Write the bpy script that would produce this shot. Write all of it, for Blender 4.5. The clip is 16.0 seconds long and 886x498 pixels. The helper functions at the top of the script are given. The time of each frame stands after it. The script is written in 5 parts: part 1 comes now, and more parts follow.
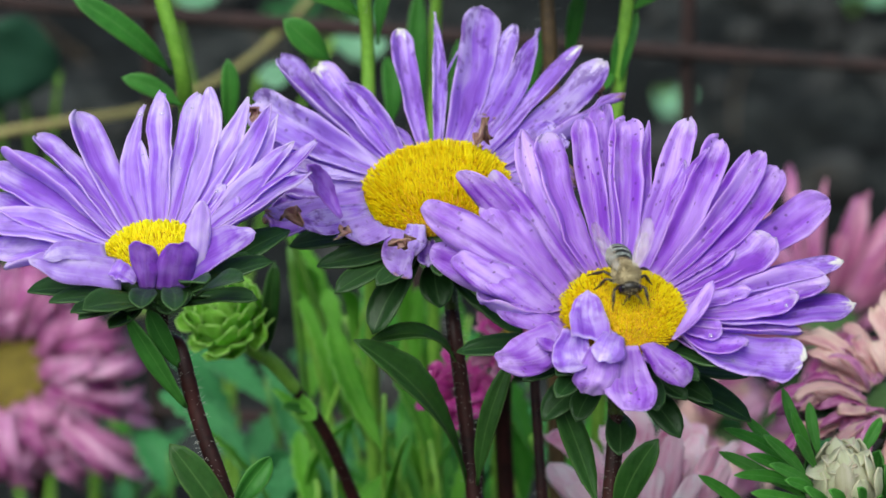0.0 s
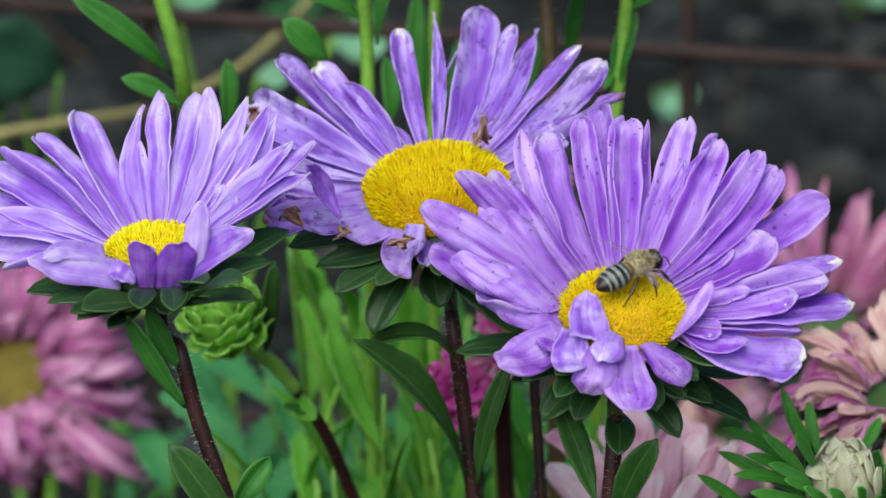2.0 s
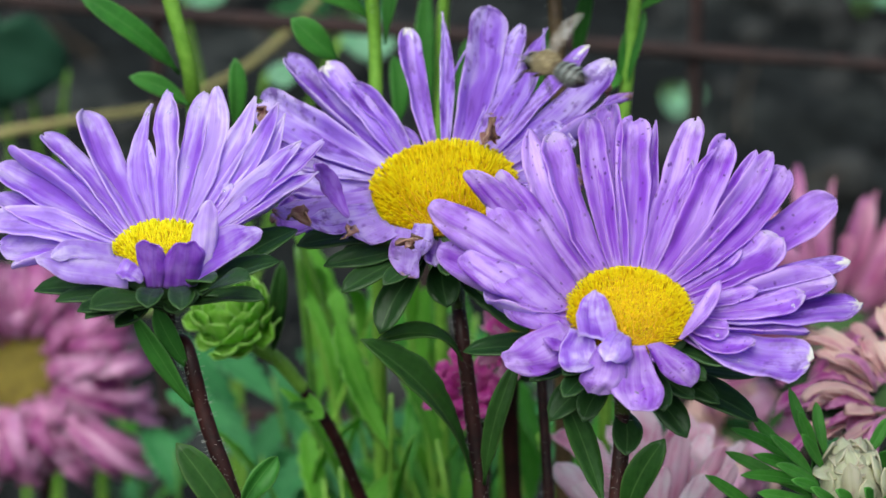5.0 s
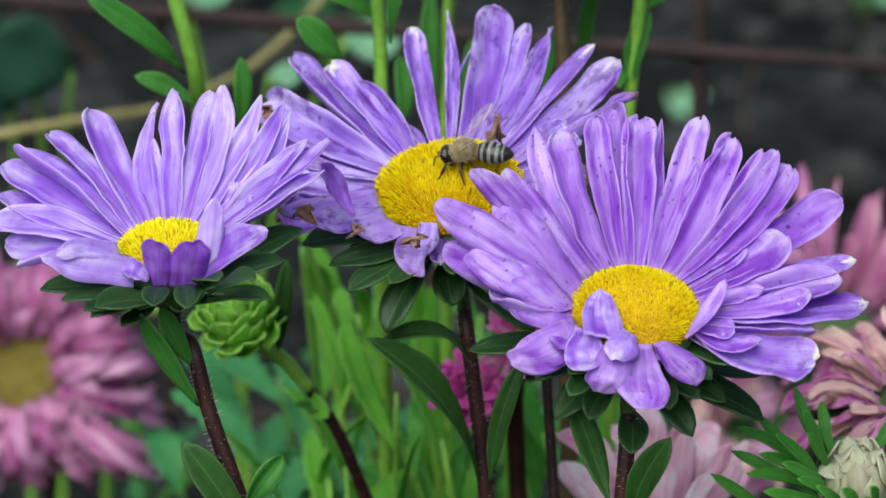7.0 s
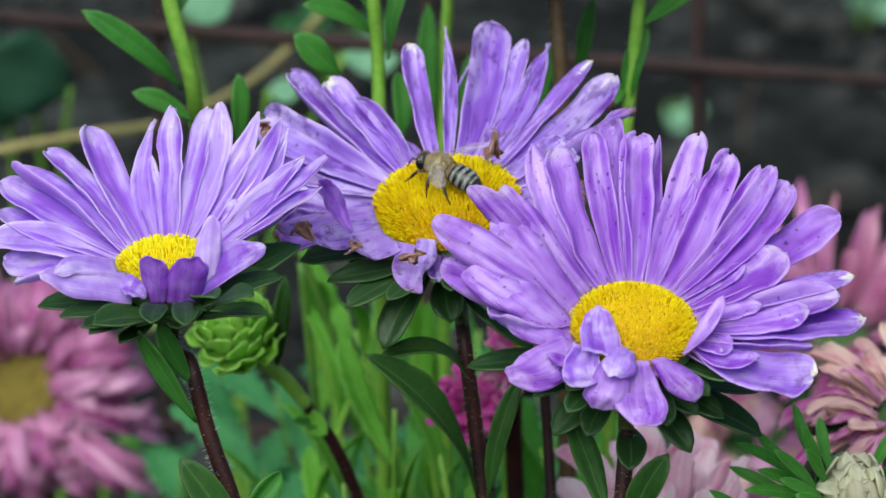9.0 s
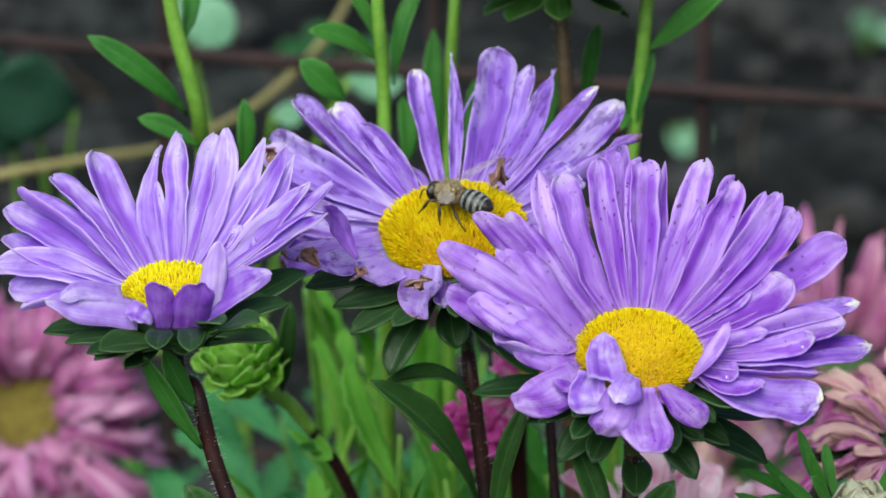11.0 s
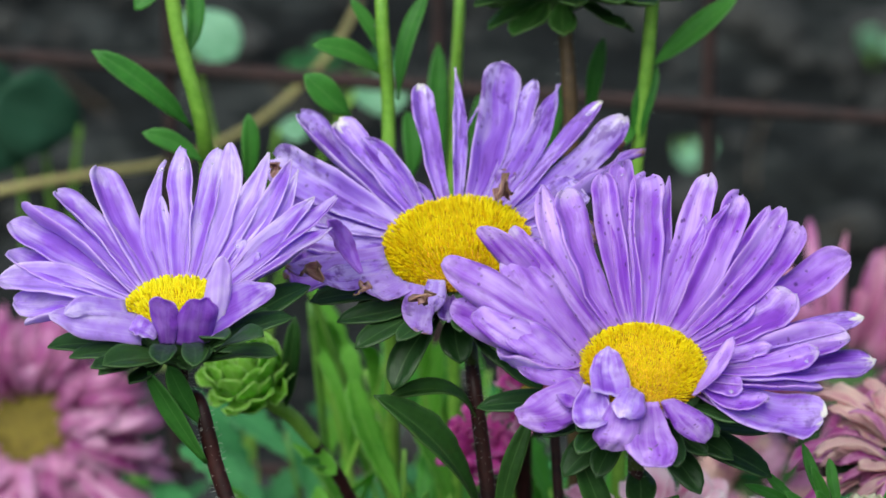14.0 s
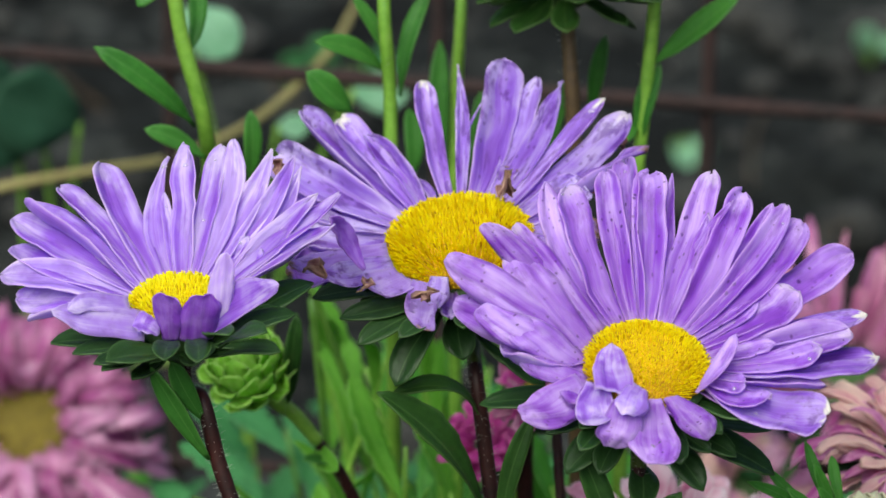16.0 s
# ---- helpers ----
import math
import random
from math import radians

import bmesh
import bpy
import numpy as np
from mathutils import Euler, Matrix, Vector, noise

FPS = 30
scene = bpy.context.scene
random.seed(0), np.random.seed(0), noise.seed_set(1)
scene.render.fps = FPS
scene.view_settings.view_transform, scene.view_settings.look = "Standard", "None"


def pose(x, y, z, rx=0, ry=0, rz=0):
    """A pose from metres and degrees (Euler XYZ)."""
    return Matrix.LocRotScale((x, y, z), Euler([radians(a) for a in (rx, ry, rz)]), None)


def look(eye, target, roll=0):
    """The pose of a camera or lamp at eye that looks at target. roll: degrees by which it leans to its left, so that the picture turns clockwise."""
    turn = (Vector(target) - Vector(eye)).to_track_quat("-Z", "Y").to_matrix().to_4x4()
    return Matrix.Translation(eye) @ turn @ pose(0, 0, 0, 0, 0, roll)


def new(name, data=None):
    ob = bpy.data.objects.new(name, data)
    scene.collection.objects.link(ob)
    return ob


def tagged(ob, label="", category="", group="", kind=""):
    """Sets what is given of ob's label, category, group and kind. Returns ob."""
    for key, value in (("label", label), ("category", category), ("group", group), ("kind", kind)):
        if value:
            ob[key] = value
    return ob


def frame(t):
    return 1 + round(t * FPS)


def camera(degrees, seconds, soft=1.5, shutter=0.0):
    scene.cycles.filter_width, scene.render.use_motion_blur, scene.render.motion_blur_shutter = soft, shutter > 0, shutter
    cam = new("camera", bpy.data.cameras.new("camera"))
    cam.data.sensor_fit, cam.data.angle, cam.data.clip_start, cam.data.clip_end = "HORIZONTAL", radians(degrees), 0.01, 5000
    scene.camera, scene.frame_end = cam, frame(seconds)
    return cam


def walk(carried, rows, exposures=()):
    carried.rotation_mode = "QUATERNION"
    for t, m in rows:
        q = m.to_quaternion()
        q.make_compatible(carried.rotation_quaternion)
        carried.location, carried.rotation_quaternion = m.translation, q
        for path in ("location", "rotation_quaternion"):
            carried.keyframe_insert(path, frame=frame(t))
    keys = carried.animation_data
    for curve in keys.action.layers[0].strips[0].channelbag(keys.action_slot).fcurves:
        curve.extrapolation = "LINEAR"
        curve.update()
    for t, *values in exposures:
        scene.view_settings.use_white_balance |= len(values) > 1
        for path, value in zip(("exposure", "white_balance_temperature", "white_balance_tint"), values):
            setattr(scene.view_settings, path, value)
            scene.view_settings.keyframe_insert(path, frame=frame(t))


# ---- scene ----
# A flower bed: three violet asters, a honey bee, buds, faded pink asters, a rusty wire fence and dark soil.
cam = camera(13.0, 16.0, soft=1.6, shutter=0.5)
cam.data.dof.use_dof = True
cam.data.dof.focus_distance = 0.582
cam.data.dof.aperture_fstop = 31.0

walk(cam, [
    (0, pose(0.00000, 0.00000, 0.62000, 70.000, -0.000, 0.000)),
    (0.5, pose(-0.00029, 0.00003, 0.62008, 69.997, 0.036, -0.035)),
    (1, pose(-0.00028, 0.00003, 0.62009, 69.997, -0.061, -0.000)),
    (1.5, pose(-0.00002, 0.00008, 0.62022, 69.990, 0.046, -0.025)),
    (2, pose(0.00038, -0.00003, 0.61992, 70.007, 0.058, 0.006)),
    (2.5, pose(0.00066, -0.00013, 0.61964, 70.024, -0.043, 0.060)),
    (3, pose(0.00075, -0.00019, 0.61947, 70.036, 0.015, 0.040)),
    (3.5, pose(0.00044, 0.00006, 0.62016, 69.981, 0.000, 0.025)),
    (4, pose(0.00060, 0.00015, 0.62042, 69.961, 0.002, 0.074)),
    (6.5, pose(-0.00031, -0.00015, 0.61958, 70.016, -0.032, 0.180)),
    (7, pose(-0.00024, -0.00013, 0.61963, 70.014, -0.011, 0.176)),
    (7.5, pose(-0.00021, -0.00003, 0.61991, 69.999, 0.009, 0.169)),
    (8, pose(-0.00005, -0.00001, 0.61996, 70.055, 0.011, 0.178)),
    (8.5, pose(0.00013, -0.00007, 0.61981, 70.146, 0.058, 0.168)),
    (9, pose(-0.00005, -0.00001, 0.61997, 70.221, 0.045, 0.143)),
    (11.5, pose(-0.00049, 0.00037, 0.62101, 70.599, -0.016, 0.241)),
    (12, pose(-0.00057, 0.00050, 0.62136, 70.651, -0.028, 0.283)),
    (12.5, pose(-0.00086, 0.00051, 0.62140, 70.690, -0.023, 0.265)),
    (13, pose(-0.00083, 0.00051, 0.62139, 70.700, -0.031, 0.271)),
    (13.5, pose(-0.00037, 0.00036, 0.62100, 70.731, 0.040, 0.276)),
    (14, pose(-0.00006, 0.00026, 0.62073, 70.744, 0.058, 0.290)),
    (14.5, pose(-0.00037, 0.00027, 0.62073, 70.733, 0.012, 0.283)),
    (15, pose(-0.00128, 0.00030, 0.62082, 70.716, -0.149, 0.277)),
    (15.5, pose(-0.00095, 0.00014, 0.62038, 70.738, -0.078, 0.278)),
    (16, pose(-0.00135, 0.00017, 0.62047, 70.723, -0.057, 0.243)),
], exposures=[(0, -0.16, 6280, 0), (15.7, -0.16, 6280, 0), (16, -0.16, 6650, 0)])

# ---------------------------------------------------------------- light
world = bpy.data.worlds.new("sky")
scene.world = world
world.use_nodes = True
_sky = world.node_tree.nodes.new("ShaderNodeTexSky")
_sky.sky_type, _sky.sun_disc = "NISHITA", False
_sky.sun_elevation, _sky.sun_rotation = radians(51), radians(199)
_sky.air_density, _sky.dust_density = 1.0, 3.0
_back = world.node_tree.nodes["Background"]
_back.inputs["Strength"].default_value = 0.13
world.node_tree.links.new(_sky.outputs[0], _back.inputs["Color"])

_sun = bpy.data.lights.new("sun", "SUN")
_sun.energy, _sun.angle, _sun.color = 4.3, radians(60), (1.0, 0.98, 0.95)
sun = new("sun", _sun)
sun.matrix_world = look((-0.35, -1.0, 1.3), (0, 0, 0))


# ---------------------------------------------------------------- materials
class Mat:
    """A small builder of node materials."""

    def __init__(self, name, rough=0.5, **inputs):
        self.m = bpy.data.materials.new(name)
        self.m.use_nodes = True
        self.t = self.m.node_tree
        self.b = self.t.nodes["Principled BSDF"]
        self.out = self.t.nodes["Material Output"]
        self.b.inputs["Roughness"].default_value = rough
        for key, value in inputs.items():
            self.b.inputs[key.replace("_", " ")].default_value = value

    def node(self, kind, **sets):
        n = self.t.nodes.new(kind)
        for key, value in sets.items():
            if key in n.inputs:
                n.inputs[key].default_value = value
        return n

    def link(self, a, b):
        self.t.links.new(a, b)

    def coord(self, which, scale=(1, 1, 1)):
        c = self.t.nodes.new("ShaderNodeTexCoord")
        m = self.node("ShaderNodeMapping", Scale=scale)
        self.link(c.outputs[which], m.inputs["Vector"])
        return m.outputs["Vector"]

    def noise(self, vec, scale, detail=3.0, rough=0.55):
        n = self.node("ShaderNodeTexNoise", Scale=scale, Detail=detail, Roughness=rough)
        self.link(vec, n.inputs["Vector"])
        return n.outputs["Fac"]

    def ramp(self, fac, *stops):
        r = self.t.nodes.new("ShaderNodeValToRGB")
        e = r.color_ramp.elements
        while len(e) < len(stops):
            e.new(0.5)
        for el, (p, c) in zip(e, stops):
            el.position, el.color = p, (*c, 1) if len(c) == 3 else c
        self.link(fac, r.inputs["Fac"])
        return r.outputs["Color"]

    def mix(self, fac, a, b, mode="MIX"):
        n = self.t.nodes.new("ShaderNodeMix")
        n.data_type, n.blend_type = "RGBA", mode
        ins = [s for s in n.inputs if s.enabled]
        for s, value in zip(ins, (fac, a, b)):
            if isinstance(value, (int, float)):
                s.default_value = value
            elif isinstance(value, tuple):
                s.default_value = (*value, 1)
            else:
                self.link(value, s)
        return [s for s in n.outputs if s.enabled][0]

    def math(self, op, a, b=0.0):
        n = self.t.nodes.new("ShaderNodeMath")
        n.operation = op
        for s, value in zip(n.inputs, (a, b)):
            if isinstance(value, (int, float)):
                s.default_value = value
            else:
                self.link(value, s)
        return n.outputs[0]

    def chance(self):
        return self.t.nodes.new("ShaderNodeObjectInfo").outputs["Random"]

    def island(self):
        return self.t.nodes.new("ShaderNodeNewGeometry").outputs["Random Per Island"]

    def colour(self, c):
        self.link(c, self.b.inputs["Base Color"])

    def bump(self, height, strength=0.3, distance=0.0003):
        n = self.node("ShaderNodeBump", Strength=strength, Distance=distance)
        self.link(height, n.inputs["Height"])
        self.link(n.outputs["Normal"], self.b.inputs["Normal"])

    def translucent(self, colour, amount):
        tr = self.t.nodes.new("ShaderNodeBsdfTranslucent")
        self.link(colour, tr.inputs["Color"])
        mx = self.t.nodes.new("ShaderNodeMixShader")
        mx.inputs[0].default_value = amount
        self.link(self.b.outputs[0], mx.inputs[1])
        self.link(tr.outputs[0], mx.inputs[2])
        self.link(mx.outputs[0], self.out.inputs["Surface"])


def split_uv(k):
    uv = k.t.nodes.new("ShaderNodeTexCoord").outputs["UV"]
    sep = k.t.nodes.new("ShaderNodeSeparateXYZ")
    k.link(uv, sep.inputs[0])
    return uv, sep.outputs[0], sep.outputs[1]


def petal_material(name, deep, mid, pale, spots=0.0, wither=0.0, white_tip=0.0, share=0.3, bruise=0.0, inner=0.0, pale_lit_tip=0.0):
    """A ray floret: lengthwise bands and veins, paler rim, bruises, specks and worn tips, with some sheen and shade put
    into the colour; uv runs across and along it.
    """
    k = Mat(name, rough=0.3, Specular_IOR_Level=0.55, Sheen_Weight=0.08)
    uv, u, v = split_uv(k)
    chance = k.chance()
    shift = k.node("ShaderNodeVectorMath")
    shift.operation = "ADD"
    k.link(uv, shift.inputs[0])
    k.link(k.math("MULTIPLY", chance, 37.0), shift.inputs[1])
    base = shift.outputs[0]

    def scaled(*scale):
        n = k.node("ShaderNodeMapping", Scale=scale)
        k.link(base, n.inputs["Vector"])
        return n.outputs[0]

    streak = k.noise(scaled(4.6, 0.9, 1), 1.0, 2.0, 0.45)
    line = k.noise(scaled(24, 1.3, 1), 1.0, 2.0, 0.5)
    blotch = k.noise(scaled(1.6, 3.2, 1), 1.0, 2.5, 0.55)
    mixed = k.math("ADD", k.math("MULTIPLY", streak, 0.3), k.math("ADD", k.math("MULTIPLY", blotch, 0.52), k.math("MULTIPLY", line, 0.18)))
    # the pale patches also paint in the sheen of the surface
    col = k.ramp(mixed, (0.34, deep), (0.46, mid), (0.59, pale))
    tone = k.ramp(k.math("FRACT", k.math("MULTIPLY", chance, 7.3)), (0.0, deep), (0.5, mid), (1.0, pale))
    col = k.mix(0.36, col, tone)
    # deeper towards the disc: pigment, plus shade between petals put into the colour
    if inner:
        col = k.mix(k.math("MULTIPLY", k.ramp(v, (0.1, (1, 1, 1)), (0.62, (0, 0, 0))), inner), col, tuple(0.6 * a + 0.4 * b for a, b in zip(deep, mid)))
    off = k.math("ABSOLUTE", k.math("SUBTRACT", u, 0.5))
    # paler edge, with its thin highlight painted into the colour
    rim = k.ramp(off, (0.46, (0, 0, 0)), (0.5, (0.5, 0.5, 0.5)))
    col = k.mix(rim, col, tuple(min(1.0, c * q) for c, q in zip(pale, (1.12, 1.0, 1.0))))
    # pale tip of its own, strengthened to imitate sky light on the bend
    if pale_lit_tip:
        wide = k.math("ADD", v, k.math("MULTIPLY", k.math("SUBTRACT", blotch, 0.5), 0.5))
        col = k.mix(k.math("MULTIPLY", k.ramp(wide, (0.66, (0, 0, 0)), (0.95, (1, 1, 1))), pale_lit_tip), col, pale)
    base_fade = k.ramp(v, (0.0, (0.6, 0.6, 0.6)), (0.07, (0, 0, 0)))
    col = k.mix(base_fade, col, pale)
    if bruise:
        worn = k.math("ADD", k.noise(scaled(3.0, 4.5, 1), 1.0, 3.0, 0.65), k.math("MULTIPLY", k.math("SUBTRACT", v, 0.5), 0.12))
        col = k.mix(k.math("MULTIPLY", k.ramp(worn, (0.53, (0, 0, 0)), (0.64, (1, 1, 1))), bruise), col, tuple(c * 0.72 for c in deep))
    if spots:
        vor = k.node("ShaderNodeTexVoronoi", Scale=1.0)
        k.link(scaled(4.2, 17, 1), vor.inputs["Vector"])
        gate = k.ramp(k.noise(base, 3.0), (0.46, (0, 0, 0)), (0.56, (1, 1, 1)))
        speck = k.math("MULTIPLY", k.ramp(vor.outputs["Distance"], (0.1, (1, 1, 1)), (0.24, (0, 0, 0))), gate)
        col = k.mix(k.math("MULTIPLY", speck, spots), col, tuple(c * 0.4 for c in deep))
    # white worn ends that also paint in highlights of folded edges
    if white_tip:
        edge = k.math("ADD", k.math("SUBTRACT", v, k.math("MULTIPLY", off, 0.15)), k.math("MULTIPLY", k.math("SUBTRACT", k.noise(base, 4.0), 0.5), 0.5))
        some = k.ramp(k.math("FRACT", k.math("MULTIPLY", chance, 13.7)), (0.98 - share, (0, 0, 0)), (1.0 - share * 0.8, (1, 1, 1)))
        col = k.mix(k.math("MULTIPLY", k.math("MULTIPLY", k.ramp(edge, (0.8, (0, 0, 0)), (0.88, (1, 1, 1))), some), white_tip), col, (0.9, 0.87, 0.78))
    if wither:
        edge = k.math("ADD", v, k.math("MULTIPLY", k.math("SUBTRACT", k.noise(base, 4.0), 0.5), 0.55))
        brown = k.ramp(k.noise(base, 11.0), (0.35, (0.16, 0.06, 0.025)), (0.65, (0.52, 0.36, 0.2)))
        col = k.mix(k.math("MULTIPLY", k.ramp(edge, (0.84, (0, 0, 0)), (0.96, (1, 1, 1))), wither), col, brown)
    k.colour(col)
    k.bump(k.math("ADD", streak, k.math("MULTIPLY", line, 0.35)), 0.4, 0.0003)
    k.translucent(col, 0.47)
    return k.m


def leaf_material(name, dark, mid, vein, rough=0.45, through_amount=0.2, scorch=0.0):
    k = Mat(name, rough=rough, Specular_IOR_Level=0.22)
    uv, u, v = split_uv(k)
    chance = k.chance()
    obj = k.coord("Object")
    patch = k.noise(obj, 90.0, 4.0)
    fine = k.noise(obj, 700.0, 2.0)
    col = k.ramp(k.math("ADD", k.math("MULTIPLY", patch, 0.7), k.math("MULTIPLY", fine, 0.3)), (0.34, dark), (0.62, mid))
    col = k.mix(k.math("MULTIPLY", chance, 0.28), col, tuple(0.6 * a + 0.4 * b for a, b in zip(mid, vein)))
    off = k.math("ABSOLUTE", k.math("SUBTRACT", u, 0.5))
    rib = k.ramp(off, (0.01, (0.6, 0.6, 0.6)), (0.04, (0, 0, 0)))
    rim = k.ramp(off, (0.43, (0, 0, 0)), (0.5, (0.9, 0.9, 0.9)))
    wave = k.node("ShaderNodeTexWave", Scale=3.2, Distortion=2.5)
    wave.bands_direction = "DIAGONAL"
    k.link(uv, wave.inputs["Vector"])
    col = k.mix(k.math("MULTIPLY", wave.outputs["Fac"], 0.03), col, vein)
    col = k.mix(k.math("MULTIPLY", k.math("MAXIMUM", rib, rim), 0.55), col, vein)
    if scorch:
        spot = k.ramp(k.noise(obj, 160.0), (0.64, (0, 0, 0)), (0.72, (1, 1, 1)))
        col = k.mix(k.math("MULTIPLY", spot, scorch), col, (0.09, 0.05, 0.02))
    k.colour(col)
    k.bump(k.math("ADD", k.math("MULTIPLY", wave.outputs["Fac"], 0.1), k.math("ADD", fine, patch)), 0.35, 0.0003)
    k.translucent(col, through_amount)
    return k.m


def plain_material(name, a, b, scale, rough=0.6, bump=0.3, distance=0.0003, metal=0.0, spec=0.5):
    """Two tones by noise at two scales, with relief."""
    k = Mat(name, rough=rough, Metallic=metal, Specular_IOR_Level=spec)
    obj = k.coord("Object")
    big, small = k.noise(obj, scale, 4.0), k.noise(obj, scale * 6, 3.0)
    both = k.math("ADD", k.math("MULTIPLY", big, 0.6), k.math("MULTIPLY", small, 0.4))
    k.colour(k.ramp(both, (0.36, a), (0.64, b)))
    k.bump(both, bump, distance)
    return k.m


def floret_material(name, dull, mid, bright, brown):
    k = Mat(name, rough=0.5, Specular_IOR_Level=0.3)
    col = k.ramp(k.island(), (0.0, (dull[0] * 0.5, dull[1] * 0.42, 0.003)), (0.07, dull), (0.35, mid), (1.0, bright))
    col = k.mix(k.ramp(k.noise(k.coord("Object"), 260.0), (0.45, (0, 0, 0)), (0.7, (brown, brown, brown))), col, (0.62, 0.33, 0.004))
    k.colour(col)
    k.translucent(col, 0.25)
    return k.m


def wing_material():
    k = Mat("wing_membrane", rough=0.25, Specular_IOR_Level=0.6)
    vein = k.noise(k.coord("Object"), 900.0, 2.0)
    k.colour(k.ramp(vein, (0.4, (0.36, 0.29, 0.22)), (0.6, (0.72, 0.68, 0.64))))
    clear = k.t.nodes.new("ShaderNodeBsdfTransparent")
    mx = k.t.nodes.new("ShaderNodeMixShader")
    mx.inputs[0].default_value = 0.16
    k.link(clear.outputs[0], mx.inputs[1])
    k.link(k.b.outputs[0], mx.inputs[2])
    k.link(mx.outputs[0], k.out.inputs["Surface"])
    return k.m


def water_material():
    k = Mat("water_drop", rough=0.06, Specular_IOR_Level=1.0)
    k.b.inputs["Base Color"].default_value = (0.85, 0.85, 0.9, 1)
    clear = k.t.nodes.new("ShaderNodeBsdfTransparent")
    mx = k.t.nodes.new("ShaderNodeMixShader")
    mx.inputs[0].default_value = 0.28
    k.link(clear.outputs[0], mx.inputs[1])
    k.link(k.b.outputs[0], mx.inputs[2])
    k.link(mx.outputs[0], k.out.inputs["Surface"])
    return k.m


def soil_material():
    k = Mat("soil", rough=0.95, Specular_IOR_Level=0.2)
    obj = k.coord("Object")
    big, mid, small = k.noise(obj, 9.0, 4.0), k.noise(obj, 60.0, 4.0, 0.7), k.noise(obj, 300.0, 3.0)
    both = k.math("ADD", k.math("MULTIPLY", big, 0.4), k.math("ADD", k.math("MULTIPLY", mid, 0.5), k.math("MULTIPLY", small, 0.1)))
    k.colour(k.ramp(both, (0.43, (0.001, 0.0013, 0.0012)), (0.515, (0.0075, 0.0088, 0.0084)), (0.63, (0.06, 0.064, 0.06))))
    k.bump(both, 0.8, 0.012)
    return k.m


VIOLET = petal_material("violet_ray", (0.19, 0.024, 0.47), (0.375, 0.108, 0.75), (0.76, 0.53, 0.99), spots=0.85, white_tip=0.3, bruise=0.3, inner=0.5, pale_lit_tip=0.6)
VIOLET_COOL = petal_material("cool_violet_ray", (0.22, 0.045, 0.56), (0.43, 0.19, 0.86), (0.86, 0.74, 1.0), spots=0.12, white_tip=0.25, bruise=0.25, inner=0.4, pale_lit_tip=0.55)
VIOLET_UNDER = petal_material("violet_ray_underside", (0.34, 0.1, 0.68), (0.55, 0.3, 0.92), (0.84, 0.7, 1.0))
VIOLET_SPECKED = petal_material("violet_ray_specked", (0.18, 0.04, 0.46), (0.38, 0.18, 0.79), (0.8, 0.68, 0.99), spots=0.6, white_tip=0.5, bruise=0.75, inner=0.2, pale_lit_tip=0.45)
VIOLET_BLEACHED = petal_material("violet_ray_bleached", (0.19, 0.045, 0.46), (0.39, 0.17, 0.79), (0.76, 0.6, 0.98), spots=0.4, white_tip=1.0, share=1.25, bruise=0.6)
# darkened violet: shade on petals turned from the sun put into the colour
VIOLET_DARK = petal_material("violet_ray_dark", (0.2, 0.03, 0.5), (0.34, 0.09, 0.72), (0.56, 0.3, 0.9), bruise=0.2)
VIOLET_WITHERED = petal_material("violet_ray_withered", (0.18, 0.045, 0.43), (0.37, 0.16, 0.73), (0.67, 0.5, 0.92), spots=0.5, wither=0.95, bruise=0.7)
WITHER = petal_material("withered_ray", (0.14, 0.05, 0.05), (0.36, 0.17, 0.16), (0.64, 0.44, 0.3), spots=0.5, wither=0.8)
PINK = petal_material("pink_ray", (0.38, 0.05, 0.2), (0.56, 0.18, 0.38), (0.78, 0.45, 0.6), wither=0.35)
ROSE = petal_material("rose_ray", (0.3, 0.018, 0.2), (0.48, 0.095, 0.36), (0.78, 0.42, 0.64), wither=0.08)
PALE_ROSE = petal_material("pale_rose_ray", (0.42, 0.05, 0.3), (0.64, 0.25, 0.53), (0.92, 0.66, 0.83), wither=0.05)
PALE_PINK = petal_material("pale_pink_ray", (0.66, 0.16, 0.38), (0.95, 0.68, 0.8), (0.98, 0.9, 0.94), wither=0.04)
MAGENTA = petal_material("magenta_ray", (0.4, 0.015, 0.22), (0.62, 0.05, 0.38), (0.76, 0.16, 0.52))
FADED = petal_material("faded_ray", (0.56, 0.2, 0.3), (0.74, 0.46, 0.46), (0.86, 0.7, 0.62), wither=0.6)
CREAM = petal_material("cream_ray", (0.6, 0.36, 0.38), (0.72, 0.74, 0.5), (0.86, 0.85, 0.68), wither=0.05)
LEAF_DARK = leaf_material("leaf_dark_green", (0.01, 0.04, 0.006), (0.026, 0.088, 0.014), (0.12, 0.22, 0.06), scorch=0.2)
LEAF_MID = leaf_material("leaf_mid_green", (0.02, 0.11, 0.014), (0.055, 0.225, 0.03), (0.16, 0.35, 0.09), through_amount=0.3)
LEAF_BRIGHT = leaf_material("leaf_bright_green", (0.08, 0.3, 0.02), (0.18, 0.5, 0.045), (0.36, 0.62, 0.16), through_amount=0.5)
LEAF_PALE = leaf_material("leaf_pale_mint_green", (0.12, 0.32, 0.17), (0.26, 0.5, 0.32), (0.36, 0.58, 0.42), rough=0.6, through_amount=0.3)
LEAF_FRESH = leaf_material("leaf_fresh_green", (0.06, 0.27, 0.03), (0.14, 0.46, 0.065), (0.28, 0.56, 0.18), through_amount=0.5)
LEAF_BLUE = leaf_material("leaf_bluish_green", (0.028, 0.16, 0.048), (0.085, 0.34, 0.11), (0.2, 0.45, 0.22), rough=0.55, through_amount=0.4)
